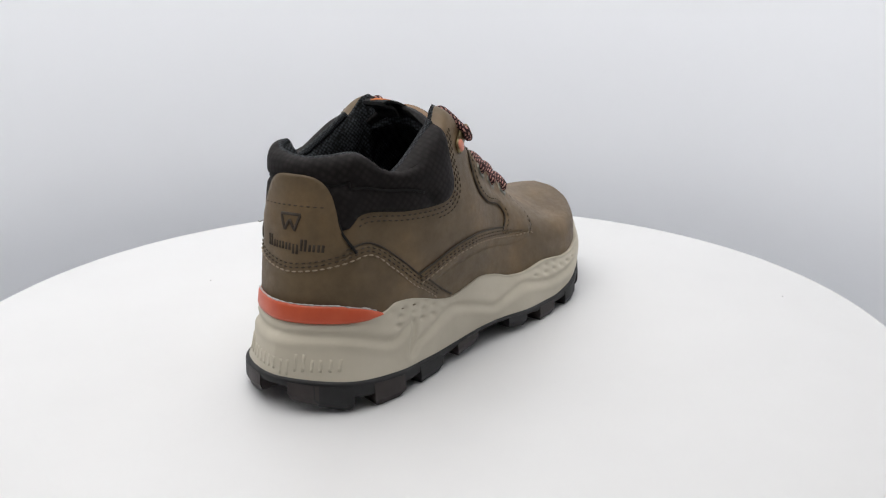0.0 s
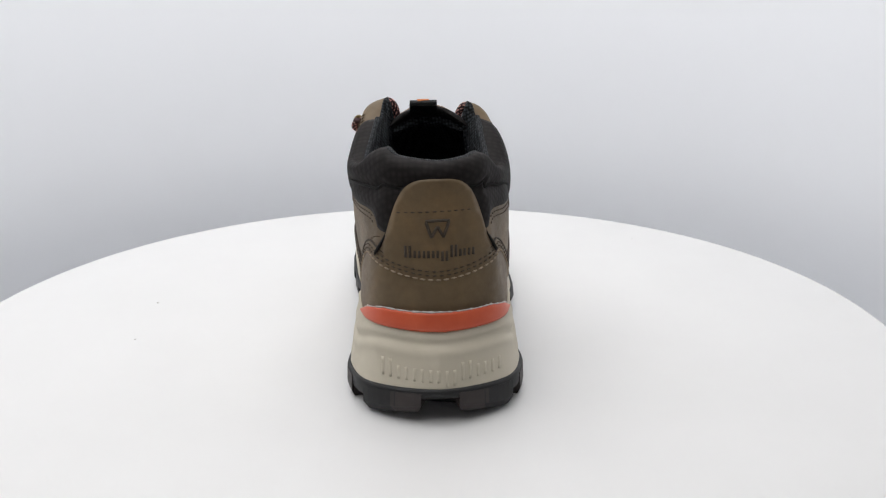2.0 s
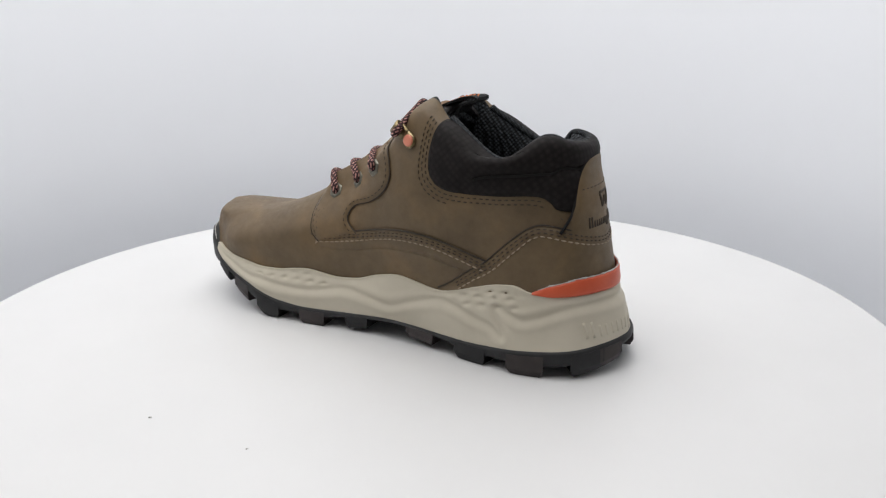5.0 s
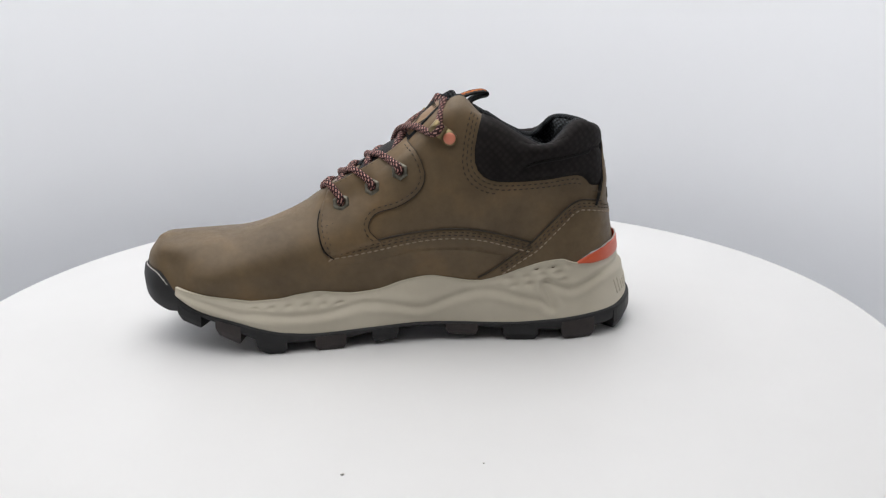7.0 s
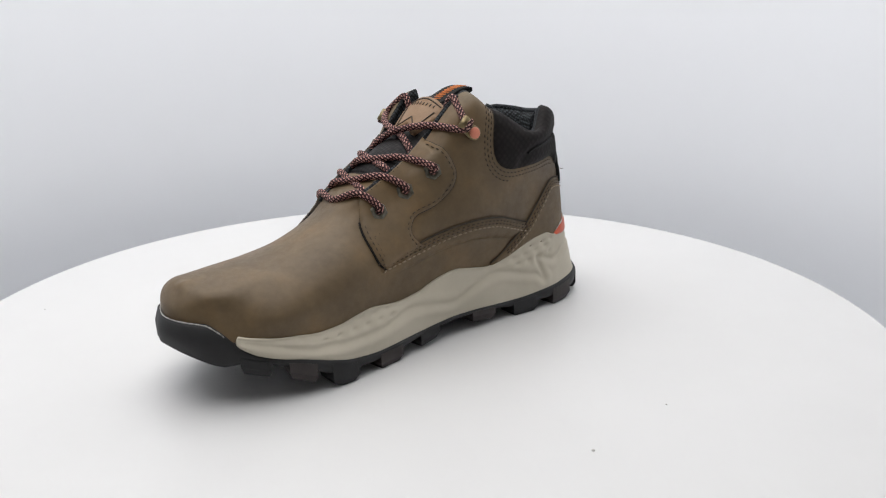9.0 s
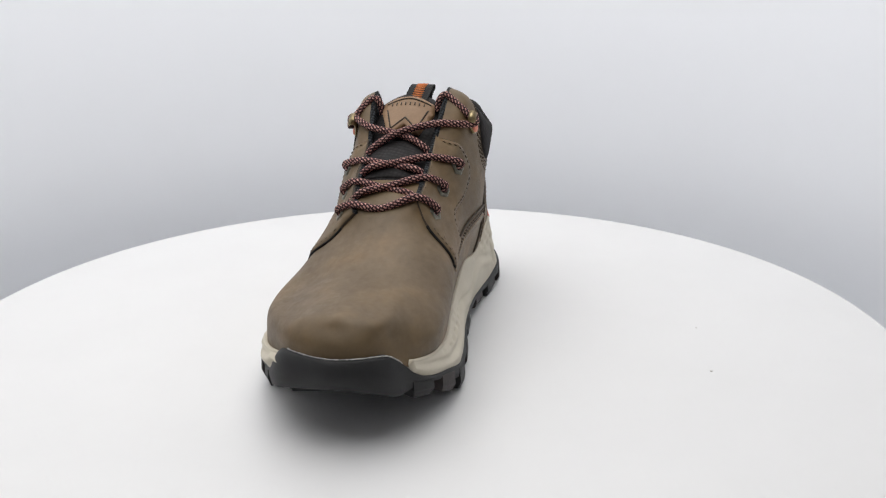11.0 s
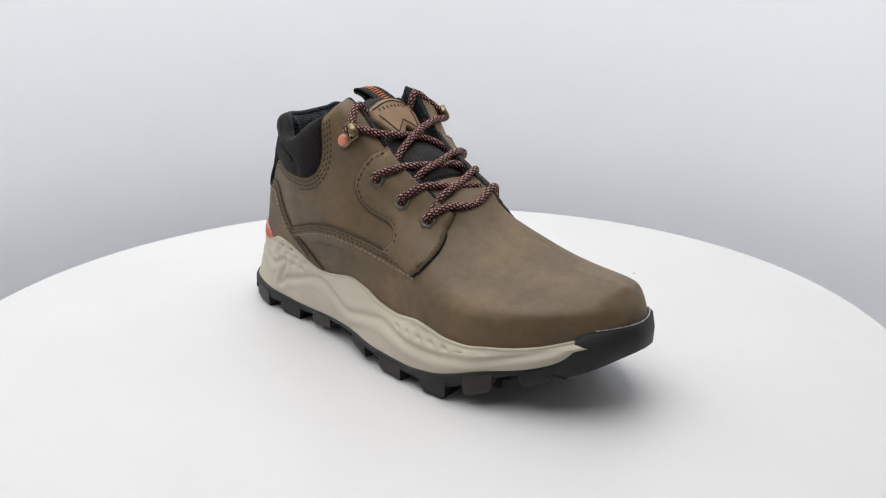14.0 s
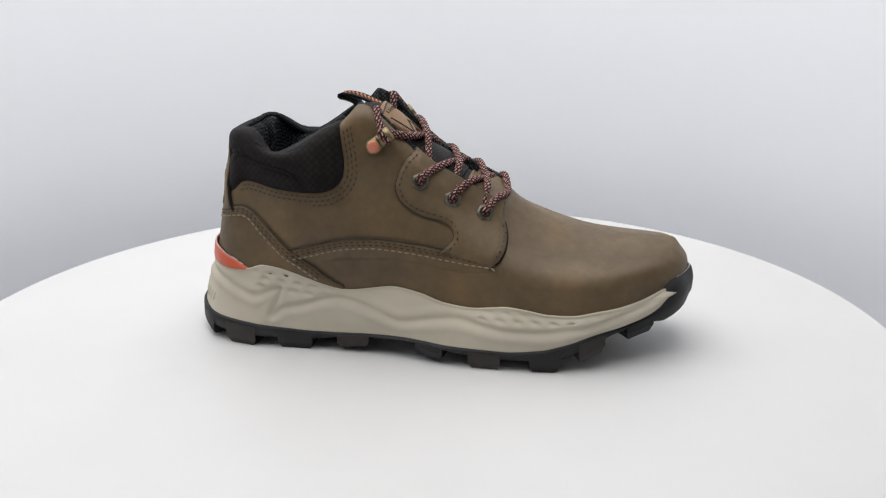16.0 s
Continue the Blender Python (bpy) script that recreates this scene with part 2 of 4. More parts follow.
def toe_x(p):
    """Length along the boot for the toe cap, which reaches further back on the left."""
    return p[:, 0] + 0.006 * np.clip(p[:, 1] / 0.03, 0, 1) * np.clip((p[:, 0] - 0.25) / 0.03, 0, 1)


def z_bottom(x):
    return spline((0, .012, .03, .05, .09, .115, .14, .165, .19, .225, .235, .25, .26, .271, .28, .29, .30, .31),
                  (.0100, .0045, .0010, 0, .0008, .0045, .0058, .0030, 0, 0, .0028, .0090, .0130, .0165, .0190, .0220, .0270, .0330), x)


def ring(left, right):
    """Periodic control ring of 28 columns."""
    left, right = np.array(left, float), np.array(right, float)
    return np.concatenate([left, right[13:0:-1]])


SAG = np.array((0, 0, 0, 0, .2, .5, 1, 1, 1, 1, 1, 1, 1.15, .9, 0))


def sag(z):
    """The right flank stands a little lower than the left."""
    return 0.0033 * np.clip((np.asarray(z, float) - 0.055) / 0.04, 0, 1)


def column(xs, left, right, z):
    z = np.asarray(z, float)
    return ring(np.c_[xs, left, z], np.c_[xs, right, z - SAG * sag(z)])


RING_F = column(FX, FL, FR, z_feather(FX) - 0.003)
RING_M = ring(np.c_[(.3018, .2966, .2821, .2620, .2370, .2120, .1920, .1720, .1500, .1255, .1007, .0749, .0500, .0304, .0220),
                  (.0050, .0196, .0294, .0426, .0432, .0422, .0385, .0369, .0381, .0428, .0422, .0377, .0335, .0246, .0000),
                  (.0515, .0510, .0492, .0471, .0513, .0563, .0598, .0671, .0722, .0770, .0765, .0733, .0756, .0754, .0722)],
            np.c_[(.3018, .2983, .2879, .2620, .2370, .2120, .1920, .1720, .1500, .1256, .0998, .0744, .0495, .0319, .0220),
                  (.0050, -.0117, -.0245, -.0406, -.0471, -.0458, -.0421, -.0390, -.0407, -.0448, -.0443, -.0404, -.0325, -.0246, .0000),
                  (.0515, .0521, .0521, .0495, .0491, .0520, .0573, .0646, .0700, .0757, .0734, .0717, .0743, .0747, .0722)])
RING_U = ring(np.c_[(.2973, .2922, .2815, .2590, .2370, .2120, .1930, .1700, .1500, .1230, .0974, .0702, .0482, .0334, .0302),
                  (.0050, .0193, .0264, .0276, .0263, .0255, .0261, .0259, .0325, .0385, .0420, .0402, .0305, .0189, .0000),
                  (.0579, .0586, .0585, .0607, .0656, .0741, .0791, .0896, .1022, .1180, .1082, .1109, .1113, .1064, .1077)],
            np.c_[(.2973, .2930, .2828, .2590, .2370, .2120, .1930, .1700, .1500, .1230, .0961, .0693, .0497, .0374, .0302),
                  (.0050, -.0097, -.0195, -.0292, -.0306, -.0283, -.0278, -.0277, -.0302, -.0345, -.0412, -.0359, -.0268, -.0195, .0000),
                  (.0579, .0597, .0574, .0553, .0561, .0638, .0721, .0843, .0985, .1150, .1068, .1081, .1102, .1048, .1077)])
RING_T = ring(np.c_[(.2927, .2862, .2763, .2560, .2360, .2070, .1965, .1720, .1500, .1190, .1019, .0687, .0483, .0389, .0356),
                  (.0050, .0050, .0035, .0025, .0025, .0025, .0170, .0195, .0195, .0235, .0277, .0339, .0230, .0176, .0000),
                  (.0625, .0630, .0635, .0644, .0673, .0800, .0886, .1015, .1145, .1430, .1322, .1133, .1253, .1229, .1207)],
            np.c_[(.2927, .2862, .2763, .2560, .2360, .2070, .1965, .1720, .1500, .1190, .1036, .0666, .0507, .0391, .0356),
                  (.0050, .0050, .0035, .0025, .0025, .0015, -.0148, -.0195, -.0195, -.0235, -.0271, -.0289, -.0212, -.0126, .0000),
                  (.0625, .0630, .0635, .0644, .0673, .0800, .0830, .0982, .1112, .1400, .1295, .1101, .1217, .1217, .1207)])
# a ring between the two, which rounds the padded collar over
HOR = np.array((.52, .52, .52, .52, .52, .52, .50, .50, .46, .26, .32, .31, .26, .25, .25))[:, None]
VER = np.array((.74, .74, .74, .70, .66, .60, .55, .55, .58, .74, .74, .76, .82, .83, .83))[:, None]
HOR, VER = ring(HOR, HOR), ring(VER, VER)
RING_W = np.concatenate([RING_U[:, :2] + (RING_T - RING_U)[:, :2] * HOR, RING_U[:, 2:] + (RING_T - RING_U)[:, 2:] * VER], 1)
RING_O = ring(np.c_[(.3057, .2985, .2843, .2660, .2380, .2120, .1900, .1700, .1500, .1250, .1000, .0750, .0480, .0200, .0045),
                  (.0060, .0252, .0343, .0432, .0498, .0486, .0460, .0430, .0415, .0410, .0425, .0450, .0455, .0340, .0000), np.zeros(15)],
            np.c_[(.3057, .3030, .2943, .2660, .2380, .2120, .1900, .1700, .1500, .1250, .1000, .0750, .0480, .0200, .0045),
                  (.0060, -.0070, -.0253, -.0427, -.0564, -.0594, -.0587, -.0575, -.0530, -.0485, -.0465, -.0460, -.0455, -.0340, .0000), np.zeros(15)])


def on_ring(rg, s):
    s = np.mod(np.asarray(s, float), 28)
    i = np.floor(s).astype(int)
    t = (s - i)[..., None]
    a, b, c, d = rg[(i - 1) % 28], rg[i % 28], rg[(i + 1) % 28], rg[(i + 2) % 28]
    return 0.5 * (2 * b + (c - a) * t + (2 * a - 5 * b + 4 * c - d) * t * t + (3 * b - a - 3 * c + d) * t ** 3)


def S(s, v):
    """A point of the upper: s round the boot (0 toe, 14 heel, 28 toe), v from the sole (0) to the top line (1)."""
    f, m, u, k4, t = (on_ring(r, s) for r in (RING_F, RING_M, RING_U, RING_W, RING_T))
    w = np.clip(np.asarray(v, float), 0, 1)[..., None] * 4
    knots = [2 * f - m, f, m, u, k4, t, t + 0.7 * (t - k4) - 0.3 * (k4 - u)]
    k = np.minimum(np.floor(w), 3)
    q = w - k
    out = 0
    for j in range(4):
        a, b, c, d = knots[j:j + 4]
        p = 0.5 * (2 * b + (c - a) * q + (2 * a - 5 * b + 4 * c - d) * q * q + (3 * b - a - 3 * c + d) * q ** 3)
        out = out + np.where(k == j, p, 0)
    return out


def SN(s, v):
    """Outward normal of the upper."""
    s, v = np.asarray(s, float), np.asarray(v, float)
    ds = S(s + 0.03, v) - S(s - 0.03, v)
    dv = S(s, np.minimum(v + 0.012, 1)) - S(s, np.maximum(v - 0.012, 0))
    n = np.cross(ds, dv)
    n /= np.linalg.norm(n, axis=-1, keepdims=True) + 1e-12
    return n * OUT


OUT = 1.0
OUT = 1.0 if SN(7.0, 0.4)[1] > 0 else -1.0


def build_upper():
    ns, nv, nb = 336, 44, 14
    s, v = np.meshgrid(np.arange(ns) * 28 / ns, np.linspace(0, 1, nv), indexing="ij")
    verts, faces = list(S(s.ravel(), v.ravel())), list(grid_faces(ns, nv, True))
    # the vamp runs across the foot of the throat, under the laces
    first, last = 48, 81
    strips = []
    for i in range(1, 72):
        gap = verts[i * nv + nv - 1][1] - verts[(ns - i) * nv + nv - 1][1]
        if gap < 0.0016:
            for j in range(nv - 16, nv):
                w = (j - nv + 17) / 16 * gap / 2
                verts[i * nv + j] = verts[i * nv + j] - np.array((0, w, 0))
                verts[(ns - i) * nv + j] = verts[(ns - i) * nv + j] + np.array((0, w, 0))
    for i in range(first, last + 1):
        a, b = verts[i * nv + nv - 1], verts[(ns - i) * nv + nv - 1]
        ids = [i * nv + nv - 1]
        crown = np.interp(i / 12, (3.5, 5.3, 6.75), (0.0, 0.0022, 0.0014)) * min(1.0, abs(a[1] - b[1]) / 0.012)
        for w in np.linspace(0, 1, nb)[1:-1]:
            ids.append(len(verts))
            verts.append(a * (1 - w) + b * w + np.array((0, 0, crown * (1 - (2 * w - 1) ** 2))))
        strips.append(ids + [(ns - i) * nv + nv - 1])
    for p, q in zip(strips, strips[1:]):
        faces += [(p[j], p[j + 1], q[j + 1], q[j]) for j in range(nb - 1)]
    bm = from_arrays(np.array(verts), faces)
    bmesh.ops.remove_doubles(bm, verts=bm.verts[:], dist=0.0003)
    worn = [w for w in bm.verts if 0.1945 < w.co.x < 0.275 and w.co.z > 0.062 and abs(w.co.y) < 0.032 and not w.is_boundary]
    for _ in range(90):
        bmesh.ops.smooth_vert(bm, verts=worn, factor=0.5, use_axis_x=True, use_axis_y=True, use_axis_z=True)
    toe = [w for w in bm.verts if w.co.x > 0.205 and w.co.z > 0.047 and not w.is_boundary]
    for _ in range(10):
        bmesh.ops.smooth_vert(bm, verts=toe, factor=0.5, use_axis_x=True, use_axis_y=True, use_axis_z=True)
    bmesh.ops.recalc_face_normals(bm, faces=bm.faces[:])
    return part("upper", bm, LEATHER, BOOT)


def outward(s):
    """Outward plan direction of the outsole's edge."""
    d = on_ring(RING_O, s + 0.05) - on_ring(RING_O, s - 0.05)
    n = np.stack([d[:, 1], -d[:, 0], 0 * d[:, 0]], -1)
    n /= np.linalg.norm(n, axis=1, keepdims=True) + 1e-12
    c = on_ring(RING_O, s) - np.array((0.15, 0, 0))
    return n * np.sign(np.sum(n * c, axis=1, keepdims=True) + 1e-9)


def even_s(n, rg):
    """n parameters at even steps of length along a ring."""
    s = np.linspace(0, 28, 2801)
    p = on_ring(rg, s)
    run = np.concatenate([[0], np.cumsum(np.linalg.norm(np.diff(p, axis=0), axis=1))])
    return np.interp(np.linspace(0, run[-1], n, endpoint=False), run, s)


def build_midsole():
    n, m = 760, 44
    s = even_s(n, RING_O)
    o, f, out = on_ring(RING_O, s), on_ring(RING_F, s), outward(s)
    zr, zf = z_rand(toe_x(o)), z_feather(f[:, 0])
    cap = np.clip((toe_x(f) - 0.2868) / 0.003, 0, 1)
    zf = zf - 0.008 * cap
    zr = np.minimum(zr, zf - np.interp(o[:, 0], (.272, .290), (.004, .0010)))
    heel = np.clip((0.105 - o[:, 0]) / 0.06, 0, 1) * np.abs(out[:, 1])
    verts = np.zeros((n, m, 3))
    for j, w in enumerate(np.linspace(0, 1, m - 6)):
        e = (w ** 0.8 * (1 - cap) + cap)[:, None]
        p = o * (1 - e) + f * e
        bulge = 0.0022 * math.sin(math.pi * min(1, w * 1.02)) + 0.0026 * w
        waist = 0.0027 * w - 0.0004 * math.sin(math.pi * w)
        bulge = bulge * (1 - heel) + waist * heel
        q = p + out * ((bulge - 0.0008) * (1 - cap) - 0.0045 * cap)[:, None]
        q[:, 2] = zr - 0.001 + (zf - zr + 0.001) * w
        verts[:, j] = q
    for j, (dx, dz) in enumerate(((0.0020, 0.0006), (0.0012, 0.0009), (0.0002, 0.0008), (-0.0012, 0.0002), (-0.0035, -0.0015), (-0.012, -0.004))):
        q = f + out * (dx * (1 - cap) - 0.004 * cap)[:, None]
        q[:, 2] = zf + dz
        verts[:, m - 6 + j] = q
    # the moulded line and the dimples
    gx = np.array((.300, .2516, .235, .2188, .199, .186, .173, .1564, .140, .127, .1138, .104, .094, .081, .0695, .0625, .068, .0635, .0515, .0416, .033, .024, .012))
    gz = np.array((.043, .0262, .0236, .0217, .0217, .0235, .0256, .0240, .0217, .0256, .0295, .0312, .0300, .0262, .0235, .0190, .0330, .0340, .0300, .0325, .0360, .0385, .0390))
    line = smooth_line(np.c_[gx, gz], 0.001)
    flat = verts.reshape(-1, 3)
    d = np.full(len(flat), 1.0)
    for k in range(0, len(line), 1):
        d = np.minimum(d, np.hypot((flat[:, 0] - line[k, 0]), flat[:, 2] - line[k, 1]))
    groove = -0.0010 * np.exp(-(d / 0.0019) ** 2) + 0.0006 * np.exp(-((d - 0.0042) / 0.0025) ** 2)
    gl = np.interp(flat[:, 0], gx[::-1], gz[::-1])
    above = flat[:, 2] > gl + 0.003
    for cx, cz, rows, cols in ((.0560, .0360, 3, 6), (.1880, .0268, 2, 7)):
        for a in range(rows):
            for b in range(cols):
                x = cx + (b + 0.5 * (a % 2)) * 0.0098 - 0.002 * a
                z = cz + a * 0.0042 - (0.0010 if cx < 0.1 else 0.0) * b
                dd = ((flat[:, 0] - x + (flat[:, 2] - z) * 0.5) / 0.0026) ** 2 + ((flat[:, 2] - z) / 0.0013) ** 2
                groove += np.where(above, -0.0014 * np.exp(-dd), 0)
    weight = np.clip((flat[:, 2] - np.repeat(zr, m)) / 0.003, 0, 1) * np.clip((np.repeat(zf, m) - flat[:, 2]) / 0.003, 0, 1)
    flat += np.repeat(out, m, axis=0) * (groove * weight)[:, None]
    bm = from_arrays(flat, grid_faces(n, m, True))
    bmesh.ops.recalc_face_normals(bm, faces=bm.faces[:])
    return part("midsole", bm, CREAM, BOOT, "cream foam midsole with a moulded wavy line and dimples")


def build_outsole():
    n = 420
    s = even_s(n, RING_O)
    o, f, out = on_ring(RING_O, s), on_ring(RING_F, s), outward(s)
    x = o[:, 0]
    zr, zb = z_rand(toe_x(o)), z_bottom(x)
    toe = np.clip((toe_x(o) - 0.284) / 0.011, 0, 1)
    rows = []
    base = zb + np.minimum(0.0056, (zr - zb) * 0.6) * (1 - 0.8 * np.clip((x - 0.276) / 0.012, 0, 1))
    steps = ((-0.020, base + 0.001), (-0.006, base), (-0.0015, base + 0.0002), (0.0, base + 0.0012), (0.0004, base + 0.55 * (zr - base)), (0.0002, zr - 0.0010), (-0.0004, zr), (-0.0022, zr + 0.0002), (-0.006, zr - 0.001))
    for dx, z in steps:
        q = o + out * dx
        q[:, 2] = z
        rows.append(q)
    # the toe cap leans back to the leather
    for k in (5, 6, 7, 8):
        hug = f - o
        lean = (0.30, 0.55, 0.80, 1.25)[k - 5]
        rows[k] = rows[k] + hug * (toe * lean)[:, None] * np.array((1, 1, 0))
    verts = np.stack(rows, 1).reshape(-1, 3)
    bm = from_arrays(verts, grid_faces(n, len(rows), True))
    # under side
    centre = [bm.verts.new((float(a), 0.0 if a < 0.15 else -0.004, float(z_bottom(a)) + 0.0055)) for a in (0.03, 0.28)]
    bm.verts.ensure_lookup_table()
    rim = [bm.verts[i * len(rows)] for i in range(n)]
    for i in range(n):
        a, b = rim[i], rim[(i + 1) % n]
        c = centre[0] if (a.co.x + b.co.x) / 2 < 0.15 else centre[1]
        bm.faces.new((a, b, c))
    bmesh.ops.recalc_face_normals(bm, faces=bm.faces[:])
    return part("outsole", bm, RUBBER, BOOT, "black rubber outsole with toe cap and chunky lugs")


UPPER = build_upper()
MIDSOLE = build_midsole()
OUTSOLE = build_outsole()


# ---- places on the upper ----
GS, GV = np.meshgrid(np.linspace(0, 28, 1681), np.linspace(0, 1, 121), indexing="ij")
GP = S(GS.ravel(), GV.ravel()).reshape(*GS.shape, 3)


def locate(a, z, axis, lo, hi, v_lo=0.0):
    """(s, v) of the point of the upper whose coordinate on that axis is a and whose height is z, between the columns lo and hi."""
    i, j = int(lo * 60), int(hi * 60) + 1
    k0 = int(v_lo * 120)
    d = (GP[i:j, k0:, axis] - a) ** 2 + (GP[i:j, k0:, 2] - z) ** 2
    k = np.unravel_index(np.argmin(d), d.shape)
    s, v = GS[i + k[0], 0], GV[0, k0 + k[1]]
    for _ in range(3):
        p = S(s, v)
        js, jv = (S(s + 0.01, v) - S(s - 0.01, v)) / 0.02, (S(s, v + 0.004) - S(s, v - 0.004)) / 0.008
        m = np.array([[js[axis], jv[axis]], [js[2], jv[2]]])
        if abs(np.linalg.det(m)) < 1e-7:
            break
        step = np.linalg.solve(m, np.array([a - p[axis], z - p[2]]))
        s, v = float(np.clip(s + np.clip(step[0], -.1, .1), lo, hi)), float(np.clip(v + np.clip(step[1], -.02, .02), 0, 1))
    return s, v


def side(points, right=False, lo=2.0, hi=13.6):
    """(x, z) places on the left or right flank as (s, v)."""
    low = [float(sag(z)) * min(1, max(0, (x - .035) / .04)) for x, z in points]
    return [locate(x, z - d, 0, 28 - hi, 28 - lo) if right else locate(x, z, 0, lo, hi) for (x, z), d in zip(points, low)]


def rear(points):
    """(y, z) places on the heel as (s, v)."""
    return [locate(y, z, 1, 11.6, 16.4) for y, z in points]


MS, MV = 0.0200, 0.090      # rough metres of one unit of s and of v


def skin(s, v, lift=0.0):
    s, v = np.asarray(s, float), np.asarray(v, float)
    return S(s, v) + SN(s, v) * np.asarray(lift, float)[..., None]


def panel(name, outline, thick, material, label="", soft=0.0012, puff=None, taper=None, parent=None, grain=0.0032, rim=None):
    """A piece of material laid on the upper inside a closed outline of (s, v), with a real edge."""
    edge = np.array(outline, float) * (MS, MV)
    dense = []
    for a, b in zip(edge, np.roll(edge, -1, axis=0)):
        n = max(1, int(np.ceil(np.linalg.norm(b - a) / 0.0015)))
        dense += [a + (b - a) * k / n for k in range(n)]
    edge = np.array(dense)
    lo, hi = edge.min(0), edge.max(0)
    gx, gy = np.meshgrid(np.arange(lo[0], hi[0], grain), np.arange(lo[1], hi[1], grain), indexing="ij")
    pts = np.stack([gx.ravel(), gy.ravel()], -1)
    near = np.full(len(pts), 9.0)
    for e in edge:
        near = np.minimum(near, np.hypot(*(pts - e).T))
    pts = pts[near > 0.0011]
    n = len(edge)
    # rows of points just inside the edge keep it crisp
    vs = [Vector(p) for p in np.concatenate([edge, pts])]
    res = geometry.delaunay_2d_cdt(vs, [], [list(range(n))], 1, 1e-7)
    flat = np.array([tuple(v) for v in res[0]])
    tris = res[2]
    free = np.array([e for e in edge if 0.004 * MV < e[1] < 0.996 * MV])
    d = np.full(len(flat), 9.0)
    for e in free:
        d = np.minimum(d, np.hypot(*(flat - e).T))
    s, v = flat[:, 0] / MS, flat[:, 1] / MV
    h = thick * (1 - 0.45 * np.exp(-d / soft))
    if puff is not None:
        h = h + puff(s, v, d)
    if taper is not None:
        k = taper(S(s, v), s, v)
        h = np.where(k > 0, h * np.minimum(k, 1), thick * k)
    top = skin(s, v, h)
    low = skin(s, v, np.minimum(h, 0) - 0.0006)
    count = {}
    for t in tris:
        for a, b in zip(t, list(t[1:]) + [t[0]]):
            count[frozenset((a, b))] = count.get(frozenset((a, b)), 0) + 1
    faces, mats = [list(t) for t in tris], [0] * len(tris)
    for t in tris:
        for a, b in zip(t, list(t[1:]) + [t[0]]):
            if count[frozenset((a, b))] == 1:
                faces.append([b, a, a + len(flat), b + len(flat)])
                mats.append(1)
    bm = from_arrays(np.concatenate([top, low]), faces, mats)
    bmesh.ops.recalc_face_normals(bm, faces=bm.faces[:])
    return part(name, bm, [material, rim or EDGE], parent or BOOT, label)


def shifted(points, gap, up):
    """A line of (s, v) moved sideways over the skin by gap metres; up tells which way counts as plus."""
    p = np.array(points, float) * (MS, MV)
    t = np.gradient(p, axis=0)
    t /= np.linalg.norm(t, axis=1, keepdims=True) + 1e-12
    n = np.stack([-t[:, 1], t[:, 0]], -1) * up
    # true lengths on the skin
    a = S(p[:, 0] / MS, p[:, 1] / MV)
    b = S((p + n * 0.001)[:, 0] / MS, np.clip((p + n * 0.001)[:, 1] / MV, 0, 1))
    k = gap / np.maximum(np.linalg.norm(b - a, axis=1) / 0.001, 0.3)
    return (p + n * k[:, None]) / (MS, MV)


def stitch_row(line, material, lift, length=0.0021, gap=0.0014, radius=0.00038, name="stitching"):
    """Single thread stitches along a line of (s, v)."""
    line = np.array(line, float)
    pos = skin(line[:, 0], np.clip(line[:, 1], 0, 1), np.full(len(line), lift))
    path = smooth_line(pos, 0.0004)
    run = np.arange(len(path)) * np.linalg.norm(np.diff(path, axis=0), axis=1).mean()
    made, at = [], 0.0006
    while at + length < run[-1]:
        w = np.linspace(at, at + length, 4)
        p = np.stack([np.interp(w, run, path[:, k]) for k in range(3)], -1)
        made.append(tube(p, np.array((0.45, 1, 1, 0.45)) * radius, 5))
        at += length + gap
    return tagged(part(name, join(made), material, BOOT), kind="stuff")


def cord_line(line, radius, lift, material, name, label=""):
    """A thin cord along a line of (s, v): binding, lining, or a dark edge with seam shade drawn in."""
    line = np.array(line, float)
    pos = skin(line[:, 0], np.clip(line[:, 1], 0, 1), np.full(len(line), lift))
    return part(name, tube(smooth_line(pos, 0.0015), radius, 6), material, BOOT, label)


def thin(line, n):
    """The line (s, v) smoothed and resampled to n points."""
    p = smooth_line(np.array(line, float) * (MS, MV), 0.0005)
    k = np.linspace(0, len(p) - 1, n).round().astype(int)
    return p[k] / (MS, MV)


# ---- seams of the upper, as (x, z) on the flanks and (y, z) on the heel ----
PAD_EDGE = [(.1045, .1345), (.1078, .1228), (.1092, .1110), (.1075, .1035), (.1015, .0985), (.0874, .0963), (.068, .0964), (.0486, .0971), (.0425, .0948), (.0385, .0904)]
PAD_FOLD = [(.0859, .1015), (.0795, .1052), (.0683, .1075), (.0555, .1083), (.0426, .1092)]
APRON = [(.0744, .0590), (.0875, .0631), (.1038, .0681), (.1201, .0702), (.1362, .0692), (.1525, .0661), (.1655, .0633), (.1785, .0610), (.1920, .0594)]
DIAGONAL = [(.1063, .0383), (.0938, .0460), (.0808, .0551), (.0744, .0595), (.0648, .0688), (.0554, .0772), (.0490, .0812), (.0435, .0822)]
HEEL_SEAM = [(.0270, .0805), (.0160, .0768), (.0, .0745), (-.0160, .0768), (-.0270, .0805)]
FACING_BACK = [(.1455, .1172), (.1415, .1135), (.1382, .1059), (.1372, .0993), (.1410, .0912), (.1524, .0830), (.1650, .0785), (.1697, .0728), (.1690, .0677), (.1615, .0600)]
FACING_FRONT = [(.1905, .0535), (.1955, .0585), (.1978, .0655), (.1985, .0730), (.1966, .0800)]
FACING_FRONT_RIGHT = [(.1910, .0535), (.1960, .0580), (.1985, .0635), (.1986, .0705), (.1962, .0780)]
